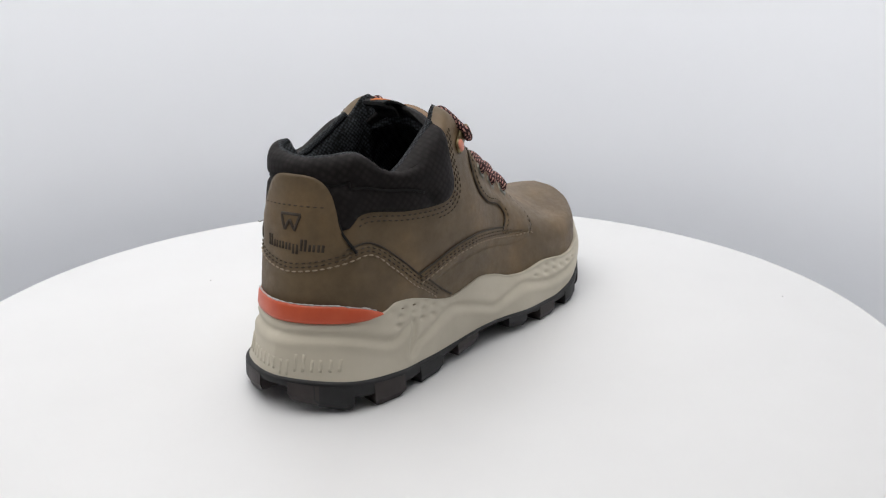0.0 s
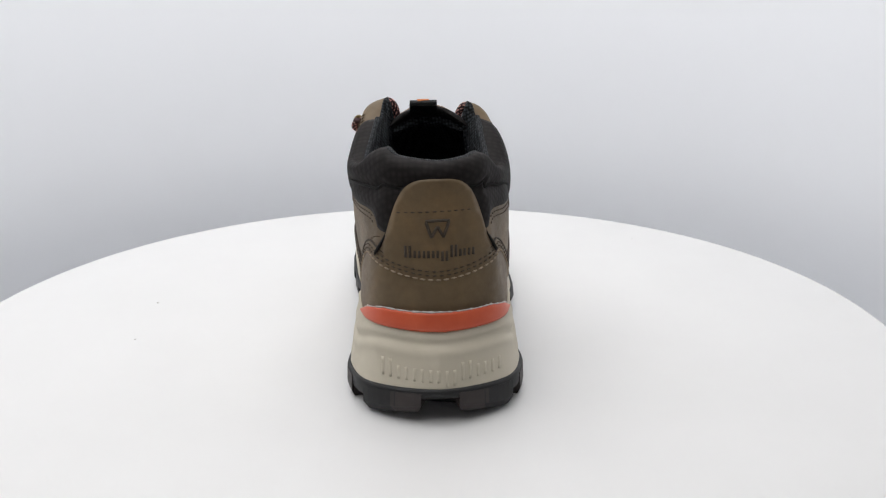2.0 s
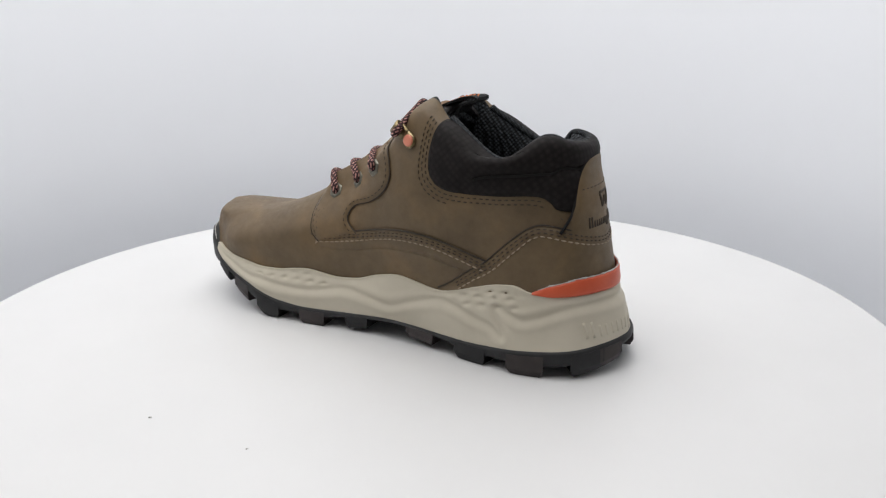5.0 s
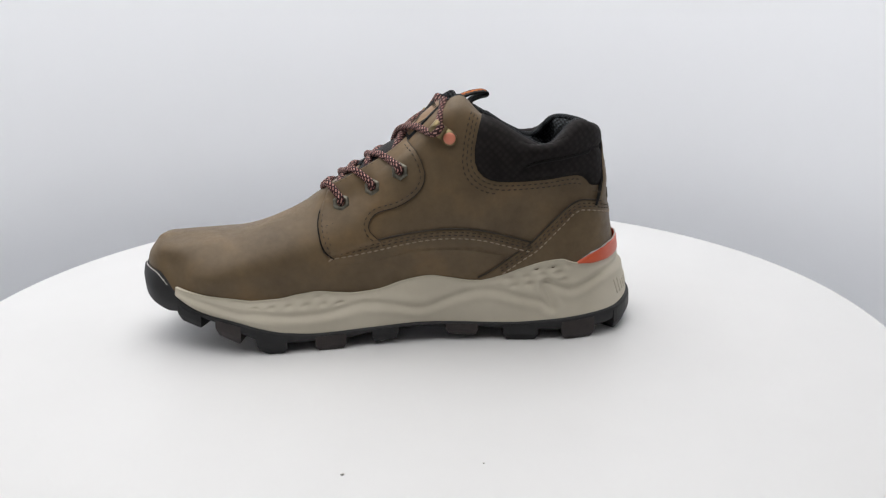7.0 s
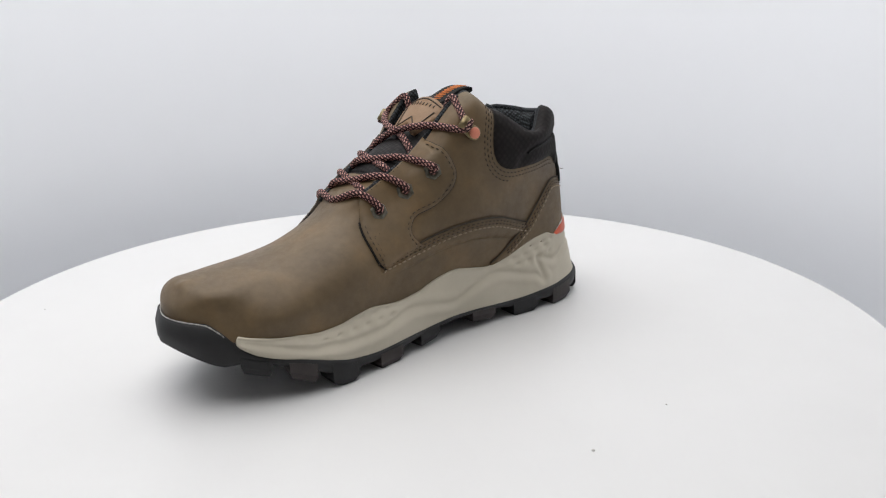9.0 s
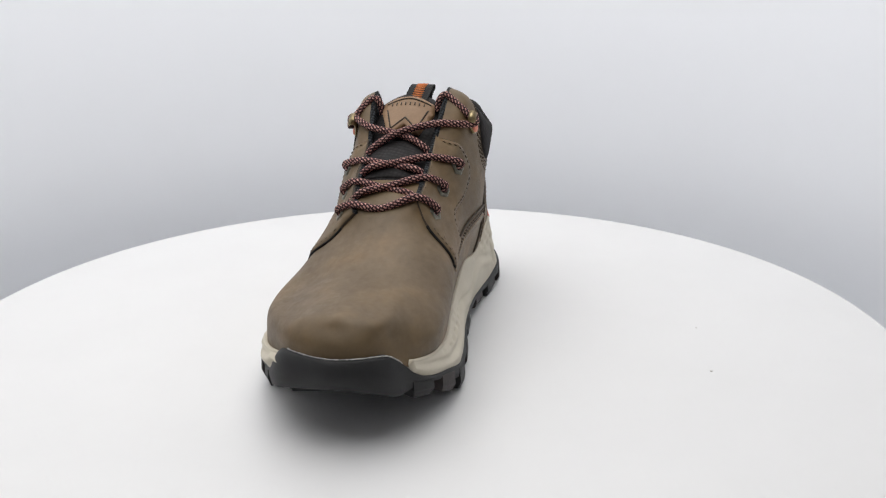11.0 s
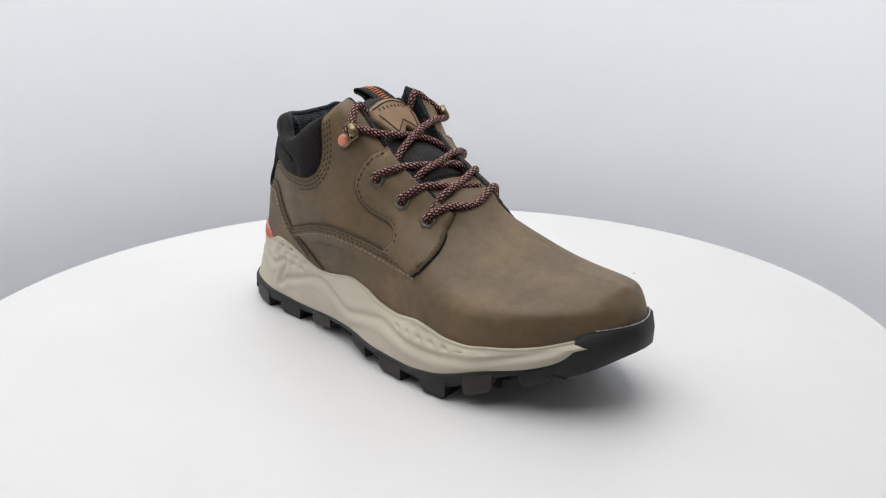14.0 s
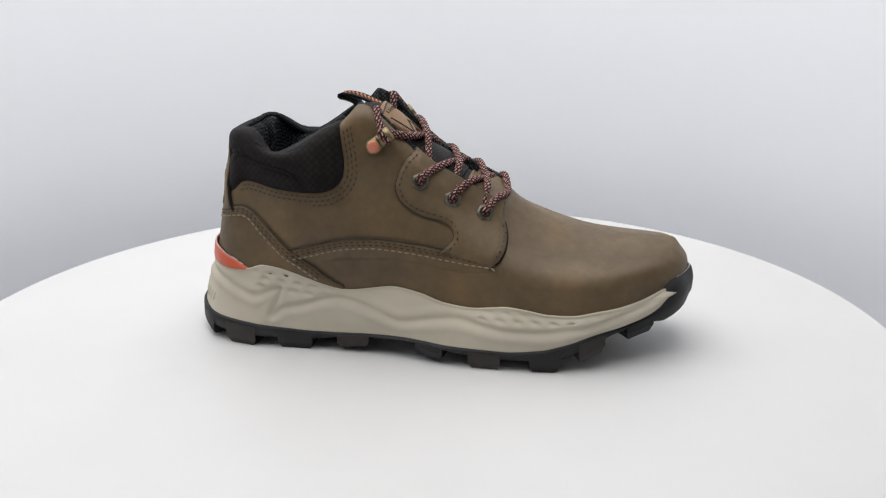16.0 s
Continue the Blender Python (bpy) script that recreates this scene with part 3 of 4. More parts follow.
TAB_EDGE = [(.0285, .0780), (.0232, .0885), (.0203, .0975), (.0178, .1050), (.0148, .1110), (.0105, .1148), (.0055, .1160), (.0, .1162), (-.0055, .1160), (-.0105, .1148), (-.0148, .1110), (-.0178, .1050), (-.0203, .0975), (-.0232, .0885), (-.0285, .0780)]


def build_collar_pad():
    left, right = side(PAD_EDGE), side(PAD_EDGE, True)
    low = left + rear([(.020, .0890), (0, .0890), (-.020, .0890)]) + right[::-1]
    low = [tuple(p) for p in thin(low, 90)]
    a, b = low[0][0], low[-1][0]
    top = [(k, 1.0) for k in np.linspace(b, a, 90)]
    low[0], low[-1] = (a, 0.985), (b, 0.985)
    fold = np.array(side(PAD_FOLD) + rear([(.022, .1118), (0, .1125), (-.022, .1118)]) + side(PAD_FOLD, True)[::-1])
    fold = thin(fold, 160) * (MS, MV)

    def puff(s, v, d):
        q = np.stack([s * MS, v * MV], -1)
        near = np.full(len(q), 9.0)
        for f in fold:
            near = np.minimum(near, np.hypot(*(q - f).T))
        return 0.0018 * (1 - np.exp(-d / 0.0045)) - 0.0019 * np.exp(-(near / 0.0028) ** 2)

    panel("collar_pad", low + top, 0.0011, PAD, "dark padded textile collar in two rolls", 0.0015, puff, grain=0.0017)
    # dark cord that draws the shade inside the fold
    cord_line(fold[4:-4] / (MS, MV), 0.0007, 0.0011, CREASE, "fold_shade")
    cord = [(k, 0.999) for k in np.linspace(a + 0.02, b - 0.02, 120)]
    cord_line(cord, 0.0020, 0.0014, BINDING, "collar_binding", "grey woven binding on the collar's top edge")
    for line, up in ((left, 1), (right, 1)):
        mid = thin(line, 60)[2:57]
        for gap in (0.0022, 0.0046, 0.0070):
            for flip in (1, -1):
                moved = shifted(mid, gap, flip)
                if S(moved[30][0], moved[30][1])[2] < S(mid[30][0], mid[30][1])[2]:
                    stitch_row(moved[8:] if gap < 0.006 else moved[8:32], THREAD, 0.0002)


def build_counter():
    left, right = side(DIAGONAL), side(DIAGONAL, True)
    seam = left + rear(HEEL_SEAM) + right[::-1]
    seam = thin(seam, 110)
    base = [(k, 0.0) for k in np.linspace(seam[-1][0], seam[0][0], 60)]
    panel("heel_counter", [tuple(p) for p in seam] + base, 0.0013, LEATHER, "", 0.0006)
    # dark cord: the counter's cut edge and the shade along its seam
    cord_line(seam, 0.00055, 0.0007, EDGE, "seam_edge_shade")
    for gap, mat in ((0.0020, THREAD), (0.0040, THREAD), (0.0062, THREAD_TAN)):
        down = max((shifted(seam, gap, f) for f in (1, -1)), key=lambda q: -S(q[55][0], max(q[55][1], 0))[2])
        stitch_row(down[6:104], mat, 0.0015, *((0.0027, 0.0011, 0.00048) if mat == THREAD_TAN else ()))


def build_heel_tab():
    tab = rear(TAB_EDGE)
    line = thin(tab, 80)
    foot = rear([(-.015, .0705), (.0, .0700), (.015, .0705)])
    panel("heel_tab", [tuple(p) for p in line] + foot, 0.0011, LEATHER, "brown leather heel tab with a pressed dark emblem", 0.0006,
          lambda s, v, d: 0.0024 * np.clip((S(s, v)[:, 2] - 0.080) / 0.012, 0.15, 1), parent=BOOT, rim=CREASE)
    # black cord: the tab's dark edge with its seam shade
    cord_line(line, 0.0008, 0.0016, CREASE, "seam_edge_shade")
    stitch_row(rear([(.0180, .0998), (.009, .1003), (0, .1005), (-.009, .1003), (-.0180, .0998)]), THREAD, 0.0035)
    # the emblem: a wedge of bars over a row of plain bars
    height = lambda q: 0.0010 + 0.0024 * np.clip((S(q[:, 0], q[:, 1])[:, 2] - 0.080) / 0.012, 0.15, 1)
    mark = []
    for pts in ([(.0052, .0962), (-.0052, .0962)], [(.0050, .0958), (.0026, .0885)], [(-.0050, .0958), (-.0026, .0885)], [(.0026, .0888), (.0, .0936)], [(-.0026, .0888), (.0, .0936)]):
        p = np.array(rear(pts))
        q = np.linspace(p[0], p[1], 6)
        mark.append(tube(skin(q[:, 0], q[:, 1], height(q)), 0.0008, 6))
    for k in range(8):
        y = 0.0145 - k * 0.0042
        tall = (0.0056, 0.0034, 0.0034, 0.0034, 0.0046, 0.0056, 0.0034, 0.0034)[k]
        z0 = 0.0790 - (0.0016 if k == 4 else 0)
        for dy in (0.0, 0.0020):
            p = np.array(rear([(y - dy, z0), (y - dy, z0 + tall)]))
            q = np.linspace(p[0], p[1], 4)
            mark.append(tube(skin(q[:, 0], q[:, 1], height(q)), 0.00075, 6))
    tagged(part("pressed_emblem", join(mark), EDGE, BOOT), kind="stuff")


def build_apron(right):
    line = thin(side(APRON + [(.1965, .0575)], right), 74)
    under = max((shifted(line, 0.0135, f) for f in (1, -1)), key=lambda q: -S(q[35][0], np.clip(q[35][1], 0, 1))[2])
    under[:, 1] = np.clip(under[:, 1], 0.0, 1)
    flat = line * (MS, MV)

    def fade(p, s, v):
        q = np.stack([s * MS, v * MV], -1)
        d = np.full(len(q), 9.0)
        for f in flat:
            d = np.minimum(d, np.hypot(*(q - f).T))
        ends = np.clip((0.1990 - p[:, 0]) / 0.008, 0, 1)
        return np.clip((0.0115 - d) / 0.007, 0, 1) * ends * 2.6 - 1.6

    panel("lower_quarter", [tuple(p) for p in line] + [tuple(p) for p in under[::-1]], 0.0012, LEATHER, "", 0.0004, None, fade, grain=0.002)
    # dark cord: the cut edge of the quarter and its seam shade
    cord_line(line, 0.00055, 0.0007, EDGE, "seam_edge_shade")
    for gap, mat in ((0.0020, THREAD), (0.0038, THREAD), (0.0058, THREAD_TAN)):
        down = max((shifted(line, gap, f) for f in (1, -1)), key=lambda q: -S(q[35][0], q[35][1])[2])
        stitch_row(down, mat, 0.0014, *((0.0027, 0.0011, 0.00048) if mat == THREAD_TAN else ()))


def build_facing(right):
    back, front = side(FACING_BACK, right, 4.5), side(FACING_FRONT_RIGHT if right else FACING_FRONT, right, 4.5)
    back, front = thin(back, 60), thin(front, 24)
    s0, s1 = (21.95 if right else 6.25), back[0][0]
    top = [(k, 1.0) for k in np.linspace(s0, s1, 30)]
    outline = [tuple(p) for p in back] + [tuple(p) for p in front] + top
    panel("lace_facing", outline, 0.0022, LEATHER, "", 0.0007)
    # dark cords: the facing's edges, and at the front the shade under the flap
    cord_line(back, 0.00055, 0.0007, EDGE, "seam_edge_shade")
    cord_line(front[:22], 0.0009, 0.0004, CREASE, "seam_edge_shade")
    rim_end = 19.1 if right else 8.9
    cord_line([(k, 0.998) for k in np.linspace(s0, rim_end, 40)], 0.0017, -0.0006, LINING, "throat_lining", "dark mesh lining along the throat edge")
    inner = lambda q, gap: max((shifted(q, gap, f) for f in (1, -1)), key=lambda r: -abs(r[len(r) // 2][0] - (s0 + s1) / 2))
    stitch_row(inner(back, 0.0022)[2:-3], THREAD, 0.0019)
    stitch_row(inner(front, 0.0022)[3:22], THREAD, 0.0019)
    stitch_row(inner(front, 0.0046)[3:14], THREAD, 0.0019)
    stitch_row([(k, 0.955) for k in np.linspace(s0, s1, 30)][3:-2], THREAD, 0.0019)
    stitch_row(side([(.1950 + 0.004 * right, .0705), (.1905 + 0.004 * right, .0715), (.1895 + 0.004 * right, .0738)], right, 4.5), THREAD, 0.0019)


def build_lining():
    cols = np.linspace(6.7, 21.3, 180)
    t, n = S(cols, np.ones(180)), SN(cols, np.full(180, 0.80))
    flat = n * np.array((1, 1, 0))
    flat /= np.linalg.norm(flat, axis=1, keepdims=True)
    k = np.abs(cols - 14)
    thick = np.interp(k, (0, 3, 4.2, 5, 8.4), (0.0055, 0.006, 0.0045, 0.0035, 0.0030))
    rows = [t + n * 0.0, t - flat * thick[:, None] * 0.5 + np.array((0, 0, 0.0008)), t - flat * thick[:, None] - np.array((0, 0, 0.003)),
            t - flat * (thick[:, None] * 1.35) - np.array((0, 0, 0.012)), t - flat * (thick[:, None] * 0.9) - np.array((0, 0, 0.026))]
    last = t - flat * (thick[:, None] * 0.8)
    last[:, 2] = np.minimum(0.060, last[:, 2] - 0.03)
    rows.append(last)
    bm = from_arrays(np.stack(rows, 1).reshape(-1, 3), grid_faces(180, len(rows)))
    bmesh.ops.recalc_face_normals(bm, faces=bm.faces[:])
    part("lining", bm, LINING, BOOT, "dark grey air-mesh lining")
    q = [(float(a), float(b)) for a, b in zip(on_ring(RING_F, np.linspace(3, 25, 60))[:, 0], on_ring(RING_F, np.linspace(3, 25, 60))[:, 1])]
    bm = bmesh.new()
    bm.faces.new([bm.verts.new((x, y * 0.78, 0.045)) for x, y in q])
    part("insole", bm, LINING, BOOT)


build_collar_pad()
build_counter()
build_heel_tab()
for flank in (False, True):
    build_apron(flank)
    build_facing(flank)
build_lining()


# ---- heel insert ----
def build_heel_insert():
    n = 90
    cols = np.linspace(12.12, 15.88, n)
    mid = np.abs(cols - 14) / 1.88
    f = on_ring(RING_F, cols)
    out = outward(cols)
    high = np.interp(mid, (0, .5, .8, 1), (0.0545, 0.0535, 0.0500, 0.0458))
    low = np.interp(mid, (0, .5, .8, 1), (0.0452, 0.0448, 0.0442, 0.0450))
    rows = []
    for w, dx in ((1.0, 0.0002), (0.97, 0.0013), (0.85, 0.0018), (0.5, 0.0022), (0.15, 0.0027), (0.0, 0.0026), (0.0, 0.0)):
        q = f + out * dx
        q[:, 2] = low + (high - low) * w
        rows.append(q)
    bm = from_arrays(np.stack(rows, 1).reshape(-1, 3), grid_faces(n, len(rows)))
    bmesh.ops.recalc_face_normals(bm, faces=bm.faces[:])
    insert = part("heel_insert", bm, ORANGE, BOOT, "glossy orange rubber wedge round the heel")
    # smeared glue along its upper edge
    rnd = random.Random(4)
    bead = f + out * 0.0009
    bead[:, 2] = high + 0.0002
    part("glue_line", tube(bead[3:-3], np.array([rnd.uniform(0.0001, 0.0006) for _ in range(n - 6)]), 5), GLUE, insert, "thin pale smear of dried glue")
    cols = np.concatenate([np.linspace(26.6, 28, 40), np.linspace(0, 1.9, 50)[1:]])
    o, f = on_ring(RING_O, cols), on_ring(RING_F, cols)
    out = outward(cols)
    bead = f + out * 0.0010
    bead[:, 2] = z_rand(toe_x(o)) + 0.0003
    part("glue_line", tube(bead, np.array([rnd.uniform(0.0001, 0.00045) for _ in range(len(bead))]), 5), GLUE, OUTSOLE, "thin pale smear of dried glue")
    # a raised row of plain bars on the heel of the midsole
    tree = BVHTree.FromPolygons([v.co[:] for v in MIDSOLE.data.vertices], [f.vertices[:] for f in MIDSOLE.data.polygons])
    bars = []
    for k in range(8):
        tall = (0.0085, 0.006, 0.006, 0.006, 0.0075, 0.0085, 0.006, 0.006)[k]
        for dy in (0.0, 0.0036):
            y = 0.0270 - k * 0.0076 - dy
            p = []
            for w in np.linspace(0, 1, 5):
                hit = tree.ray_cast(Vector((-0.05, y, 0.0215 + (-0.002 if k == 4 else 0) + tall * w)), Vector((1, 0, 0)))[0]
                p.append(tuple(hit + Vector((0.0007, 0, 0))))
            bars.append(tube(p, 0.0011, 8))
    tagged(part("raised_emblem", join(bars), CREAM, MIDSOLE), kind="stuff")


# ---- lugs ----
def lug(c0, c1, deep, drop, material):
    """A tapered tread block under the edge of the outsole between two columns."""
    cols = np.linspace(c0, c1, 6)
    o, out = on_ring(RING_O, cols), outward(cols)
    zb, zr = z_bottom(o[:, 0]), z_rand(o[:, 0])
    verts = []
    for i in range(6):
        top_z = zb[i] + 0.86 * (zr[i] - zb[i])
        for dx, z in ((0.0006, top_z), (0.0010, zb[i] + 0.0035), (-0.0006, zb[i] - drop), (-deep * 0.9, zb[i] - drop), (-deep, zb[i] + 0.0055)):
            q = o[i] + out[i] * dx
            verts.append((q[0], q[1], max(z, 0.0)))
    # the lower face is shorter than the root
    v = np.array(verts).reshape(6, 5, 3)
    along = v[-1] - v[0]
    for i, w in ((0, 0.10), (5, -0.10)):
        v[i, 2:4] += along[2:4] * w
    faces = grid_faces(6, 5) + [(j * 5 + 4, (j + 1) * 5 + 4, (j + 1) * 5, j * 5) for j in range(5)] + [tuple(range(5)), tuple(range(25, 30))[::-1]]
    bm = from_arrays(v.reshape(-1, 3), faces)
    bmesh.ops.recalc_face_normals(bm, faces=bm.faces[:])
    part("lug", bm, material, OUTSOLE, "", False)


def col_at(x, right):
    k = np.linspace(14, 28, 600) if right else np.linspace(0, 14, 600)
    return float(k[np.argmin(np.abs(on_ring(RING_O, k)[:, 0] - x))])


def build_lugs():
    spans = ((.2810, .2670), (.2590, .2450), (.2360, .2190), (.2030, .1850), (.1700, .1540), (.1260, .1070), (.0920, .0710), (.0570, .0370), (.0235, .0110))
    for right in (False, True):
        for k, (a, b) in enumerate(spans):
            shift = -0.004 if right and 0 < k < 8 else 0.0
            c0, c1 = col_at(a + shift, right), col_at(b + shift, right)
            lug(min(c0, c1), max(c0, c1), 0.016, 0.0006, RUBBER_BROWN if k % 2 else RUBBER)
    for c0, c1 in ((13.35, 13.75), (14.25, 14.65)):
        lug(c0, c1, 0.012, 0.0002, RUBBER_BROWN)
    # inner tread, in shade under the boot
    for k in range(14):
        x = 0.032 + k * 0.0185
        z = float(z_bottom(x))
        part("tread_bar", block(0.011, 0.058 if 0.19 < x < 0.262 else 0.040, 0.0062, 0.0012, pose(x, -0.006 if x > 0.13 else 0.0, z + 0.0033 + (0.0 if z > 0.0005 else 0.0002), 0, 0, 12 if k % 2 else -12)), RUBBER, OUTSOLE, "", False)


build_heel_insert()
build_lugs()


# ---- tongue ----
TONGUE_LINE = smooth_line([(.216, .0630), (.208, .0705), (.198, .0800), (.185, .0903), (.170, .0998), (.155, .1102), (.142, .1203), (.130, .1308), (.120, .1378), (.1135, .1388)], 0.002)


def tongue_point(k, y, lift=0.0):
    """k runs 0 (under the vamp) to 1 (top); y across."""
    i = np.clip(np.asarray(k, float), 0, 1) * (len(TONGUE_LINE) - 1)
    j = np.arange(len(TONGUE_LINE))
    x, z = np.interp(i, j, TONGUE_LINE[:, 0]), np.interp(i, j, TONGUE_LINE[:, 1])
    t = np.gradient(TONGUE_LINE, axis=0)
    tx, tz = np.interp(i, j, t[:, 0]), np.interp(i, j, t[:, 1])
    ln = np.hypot(tx, tz)
    nx, nz = tz / ln, -tx / ln
    drop = -(6.5 + 15 * np.asarray(k) ** 3) * np.asarray(y) ** 2 + lift
    return np.stack([x + nx * drop, np.asarray(y) + 0 * x, z + nz * drop], -1)


def tongue_sheet(k0, k1, half0, half1, lift, under, nk, ny, bulge=0.0):
    """A padded slab over a stretch of the tongue, with rounded sides."""
    ks = np.linspace(k0, k1, nk)
    ring_pts = []
    for k in ks:
        w = (k - k0) / (k1 - k0)
        half = half0 + (half1 - half0) * w
        crown = bulge * math.sin(math.pi * min(1, max(0, w)))
        ys = np.linspace(-half, half, ny)
        edge = 1 - (np.abs(ys) / half) ** 6
        tip = 0.25 + 0.75 * math.sqrt(max(0.0, 1 - max(0.0, (k - 0.92) / 0.08) ** 2))
        up = tongue_point(np.full(ny, k), ys, lift * edge + crown * (1 - (ys / half) ** 2))
        dn = tongue_point(np.full(ny, k), ys[::-1], -under * tip * (1 - (np.abs(ys[::-1]) / half) ** 6))
        ring_pts.append(np.concatenate([up, dn]))
    m = 2 * ny
    verts = np.concatenate(ring_pts)
    faces = [(i * m + j, i * m + (j + 1) % m, (i + 1) * m + (j + 1) % m, (i + 1) * m + j) for i in range(nk - 1) for j in range(m)]
    faces += [tuple(range(m)), tuple(range((nk - 1) * m, nk * m))[::-1]]
    bm = from_arrays(verts, faces)
    bmesh.ops.recalc_face_normals(bm, faces=bm.faces[:])
    return bm


def build_tongue():
    tongue = part("tongue", tongue_sheet(0.0, 1.0, 0.0120, 0.0275, 0.0008, 0.006, 60, 24), TONGUE_CLOTH, BOOT, "padded dark ripstop tongue with a tan leather patch")
    part("tongue_base", tongue_sheet(0.06, 0.42, 0.0105, 0.0220, 0.0018, 0.001, 26, 20), LEATHER, tongue, "brown leather base of the tongue")
    part("tongue_lining", tongue_sheet(0.30, 0.975, 0.0235, 0.0250, -0.005, 0.0095, 50, 24), LINING, tongue, "dark mesh back of the tongue")
    part("tongue_cushion", tongue_sheet(0.44, 0.665, 0.020, 0.019, 0.0015, 0.001, 24, 20, 0.0022), TONGUE_CLOTH, tongue)
    # tan patch: a shield with a notch cut from its lower edge
    shape = [(-.0155, .955), (-.0160, .900), (-.0095, .760), (-.0060, .765), (0, .815), (.0060, .765), (.0095, .760), (.0160, .900), (.0155, .955), (.008, .975), (0, .980), (-.008, .975)]
    bm = bmesh.new()
    edge = []
    for (y0, k0), (y1, k1) in zip(shape, shape[1:] + shape[:1]):
        edge += [(y0 + (y1 - y0) * w, k0 + (k1 - k0) * w) for w in np.linspace(0, 1, 6, endpoint=False)]
    inner = [(y, k) for y in np.linspace(-.015, .015, 13) for k in np.linspace(.76, .97, 11)]
    inner = [p for p in inner if min(math.hypot(p[0] - e[0], (p[1] - e[1]) * 0.13) for e in edge) > 0.0012]
    pts = [Vector((y, k * 0.13)) for y, k in edge + inner]
    vv, _, tris, *_ = geometry.delaunay_2d_cdt(pts, [], [list(range(len(edge)))], 1, 1e-7)
    flat = np.array([tuple(v) for v in vv])
    top = tongue_point(flat[:, 1] / 0.13 - 0.05, flat[:, 0], 0.0030)
    low = tongue_point(flat[:, 1] / 0.13 - 0.05, flat[:, 0], 0.0004)
    n = len(flat)
    count = {}
    for t in tris:
        for a, b in zip(t, list(t[1:]) + [t[0]]):
            count[frozenset((a, b))] = count.get(frozenset((a, b)), 0) + 1
    faces = [list(t) for t in tris] + [[b, a, a + n, b + n] for t in tris for a, b in zip(t, list(t[1:]) + [t[0]]) if count[frozenset((a, b))] == 1]
    bm.free()
    bm = from_arrays(np.concatenate([top, low]), faces)
    bmesh.ops.recalc_face_normals(bm, faces=bm.faces[:])
    patch = part("leather_patch", bm, LEATHER_LIGHT, tongue, "tan leather patch with a pressed dark emblem")
    lines = []
    for chain in ([(-.0125, .905), (-.0078, .785), (0, .850), (.0078, .785), (.0125, .905)], [(-.0135, .945), (.0, .966), (.0135, .945)]):
        q = smooth_line([(a, b * 0.13) for a, b in chain], 0.001) if len(chain) == 3 else np.concatenate([np.linspace((a, b * .13), (c, d * .13), 8) for (a, b), (c, d) in zip(chain, chain[1:])])
        lines.append(tube(tongue_point(q[:, 1] / 0.13 - 0.05, q[:, 0], 0.0031), 0.00048, 5))
    for k in range(8):
        y = -0.0100 + k * 0.0028
        q = tongue_point(np.array((0.875, 0.892)), np.array((y, y)), 0.0031)
        lines.append(tube(np.linspace(q[0], q[1], 3), 0.00036, 5))
    tagged(part("pressed_emblem", join(lines), EDGE, patch), kind="stuff")
    build_pull_tab(tongue)


def ribbon(path, across, thick):
    """A strap of given half-width along a path in the xz plane; across: its middle and half-width in y."""
    mid, half = across
    t = np.gradient(path, axis=0)
    t /= np.linalg.norm(t, axis=1, keepdims=True)
    n = np.stack([-t[:, 1], t[:, 0]], -1)
    verts = []
    for p, q in zip(path, n):
        a, b = p + q * thick / 2, p - q * thick / 2
        verts += [(a[0], mid - half, a[1]), (a[0], mid + half, a[1]), (b[0], mid + half, b[1]), (b[0], mid - half, b[1])]
    m = len(path)
    faces = [(i * 4 + j, i * 4 + (j + 1) % 4, (i + 1) * 4 + (j + 1) % 4, (i + 1) * 4 + j) for i in range(m - 1) for j in range(4)] + [(0, 1, 2, 3), (m * 4 - 1, m * 4 - 2, m * 4 - 3, m * 4 - 4)]
    bm = from_arrays(verts, faces)
    bmesh.ops.recalc_face_normals(bm, faces=bm.faces[:])
    return bm


def build_pull_tab(tongue):
    path = smooth_line([(.1225, .1362), (.1150, .1395), (.1070, .1424), (.1005, .1434), (.0972, .1428), (.0980, .1412), (.1018, .1404), (.1065, .1384), (.1100, .1340)], 0.0012)
    tab = part("pull_tab", ribbon(path, (.003, .0072), 0.0013), WEB, tongue, "black webbing pull loop with orange yarn stripe", False)
    front = path[:len(path) * 64 // 100]
    t = np.gradient(front, axis=0)
    t /= np.linalg.norm(t, axis=1, keepdims=True)
    nor = np.stack([t[:, 1], -t[:, 0]], -1)
    up = front + nor * 0.00065
    for k in range(1, len(up) - 2, 2):
        a, b = up[k], up[min(k + 2, len(up) - 1)]
        p = np.array([(a[0], .003 - .0031, a[1]), ((a[0] + b[0]) / 2, .003, (a[1] + b[1]) / 2 + 0.0001), (b[0], .003 + .0031, b[1])])
        part("yarn_stripe", tube(p, 0.00052, 5), WEB_ORANGE, tab)


build_tongue()


# ---- eyelets, hooks, laces ----
EYES = [((.1503, .102), (.1498, .1016)), ((.1661, .0917), (.1673, .0905)), ((.1849, .0826), (.1855, .0820))]


def frame_at(s, v, lift):
    """A pose on the skin, z outwards and x up the flank."""
    p, n = Vector(skin(np.array([s]), np.array([v]), np.array([lift]))[0]), Vector(SN(s, v))
    up = (Vector(S(s, min(1, v + 0.03))) - Vector(S(s, v))).normalized()
    y = n.cross(up).normalized()
    x = y.cross(n)
    m = Matrix((x, y, n)).transposed().to_4x4()
    m.translation = p
    return m


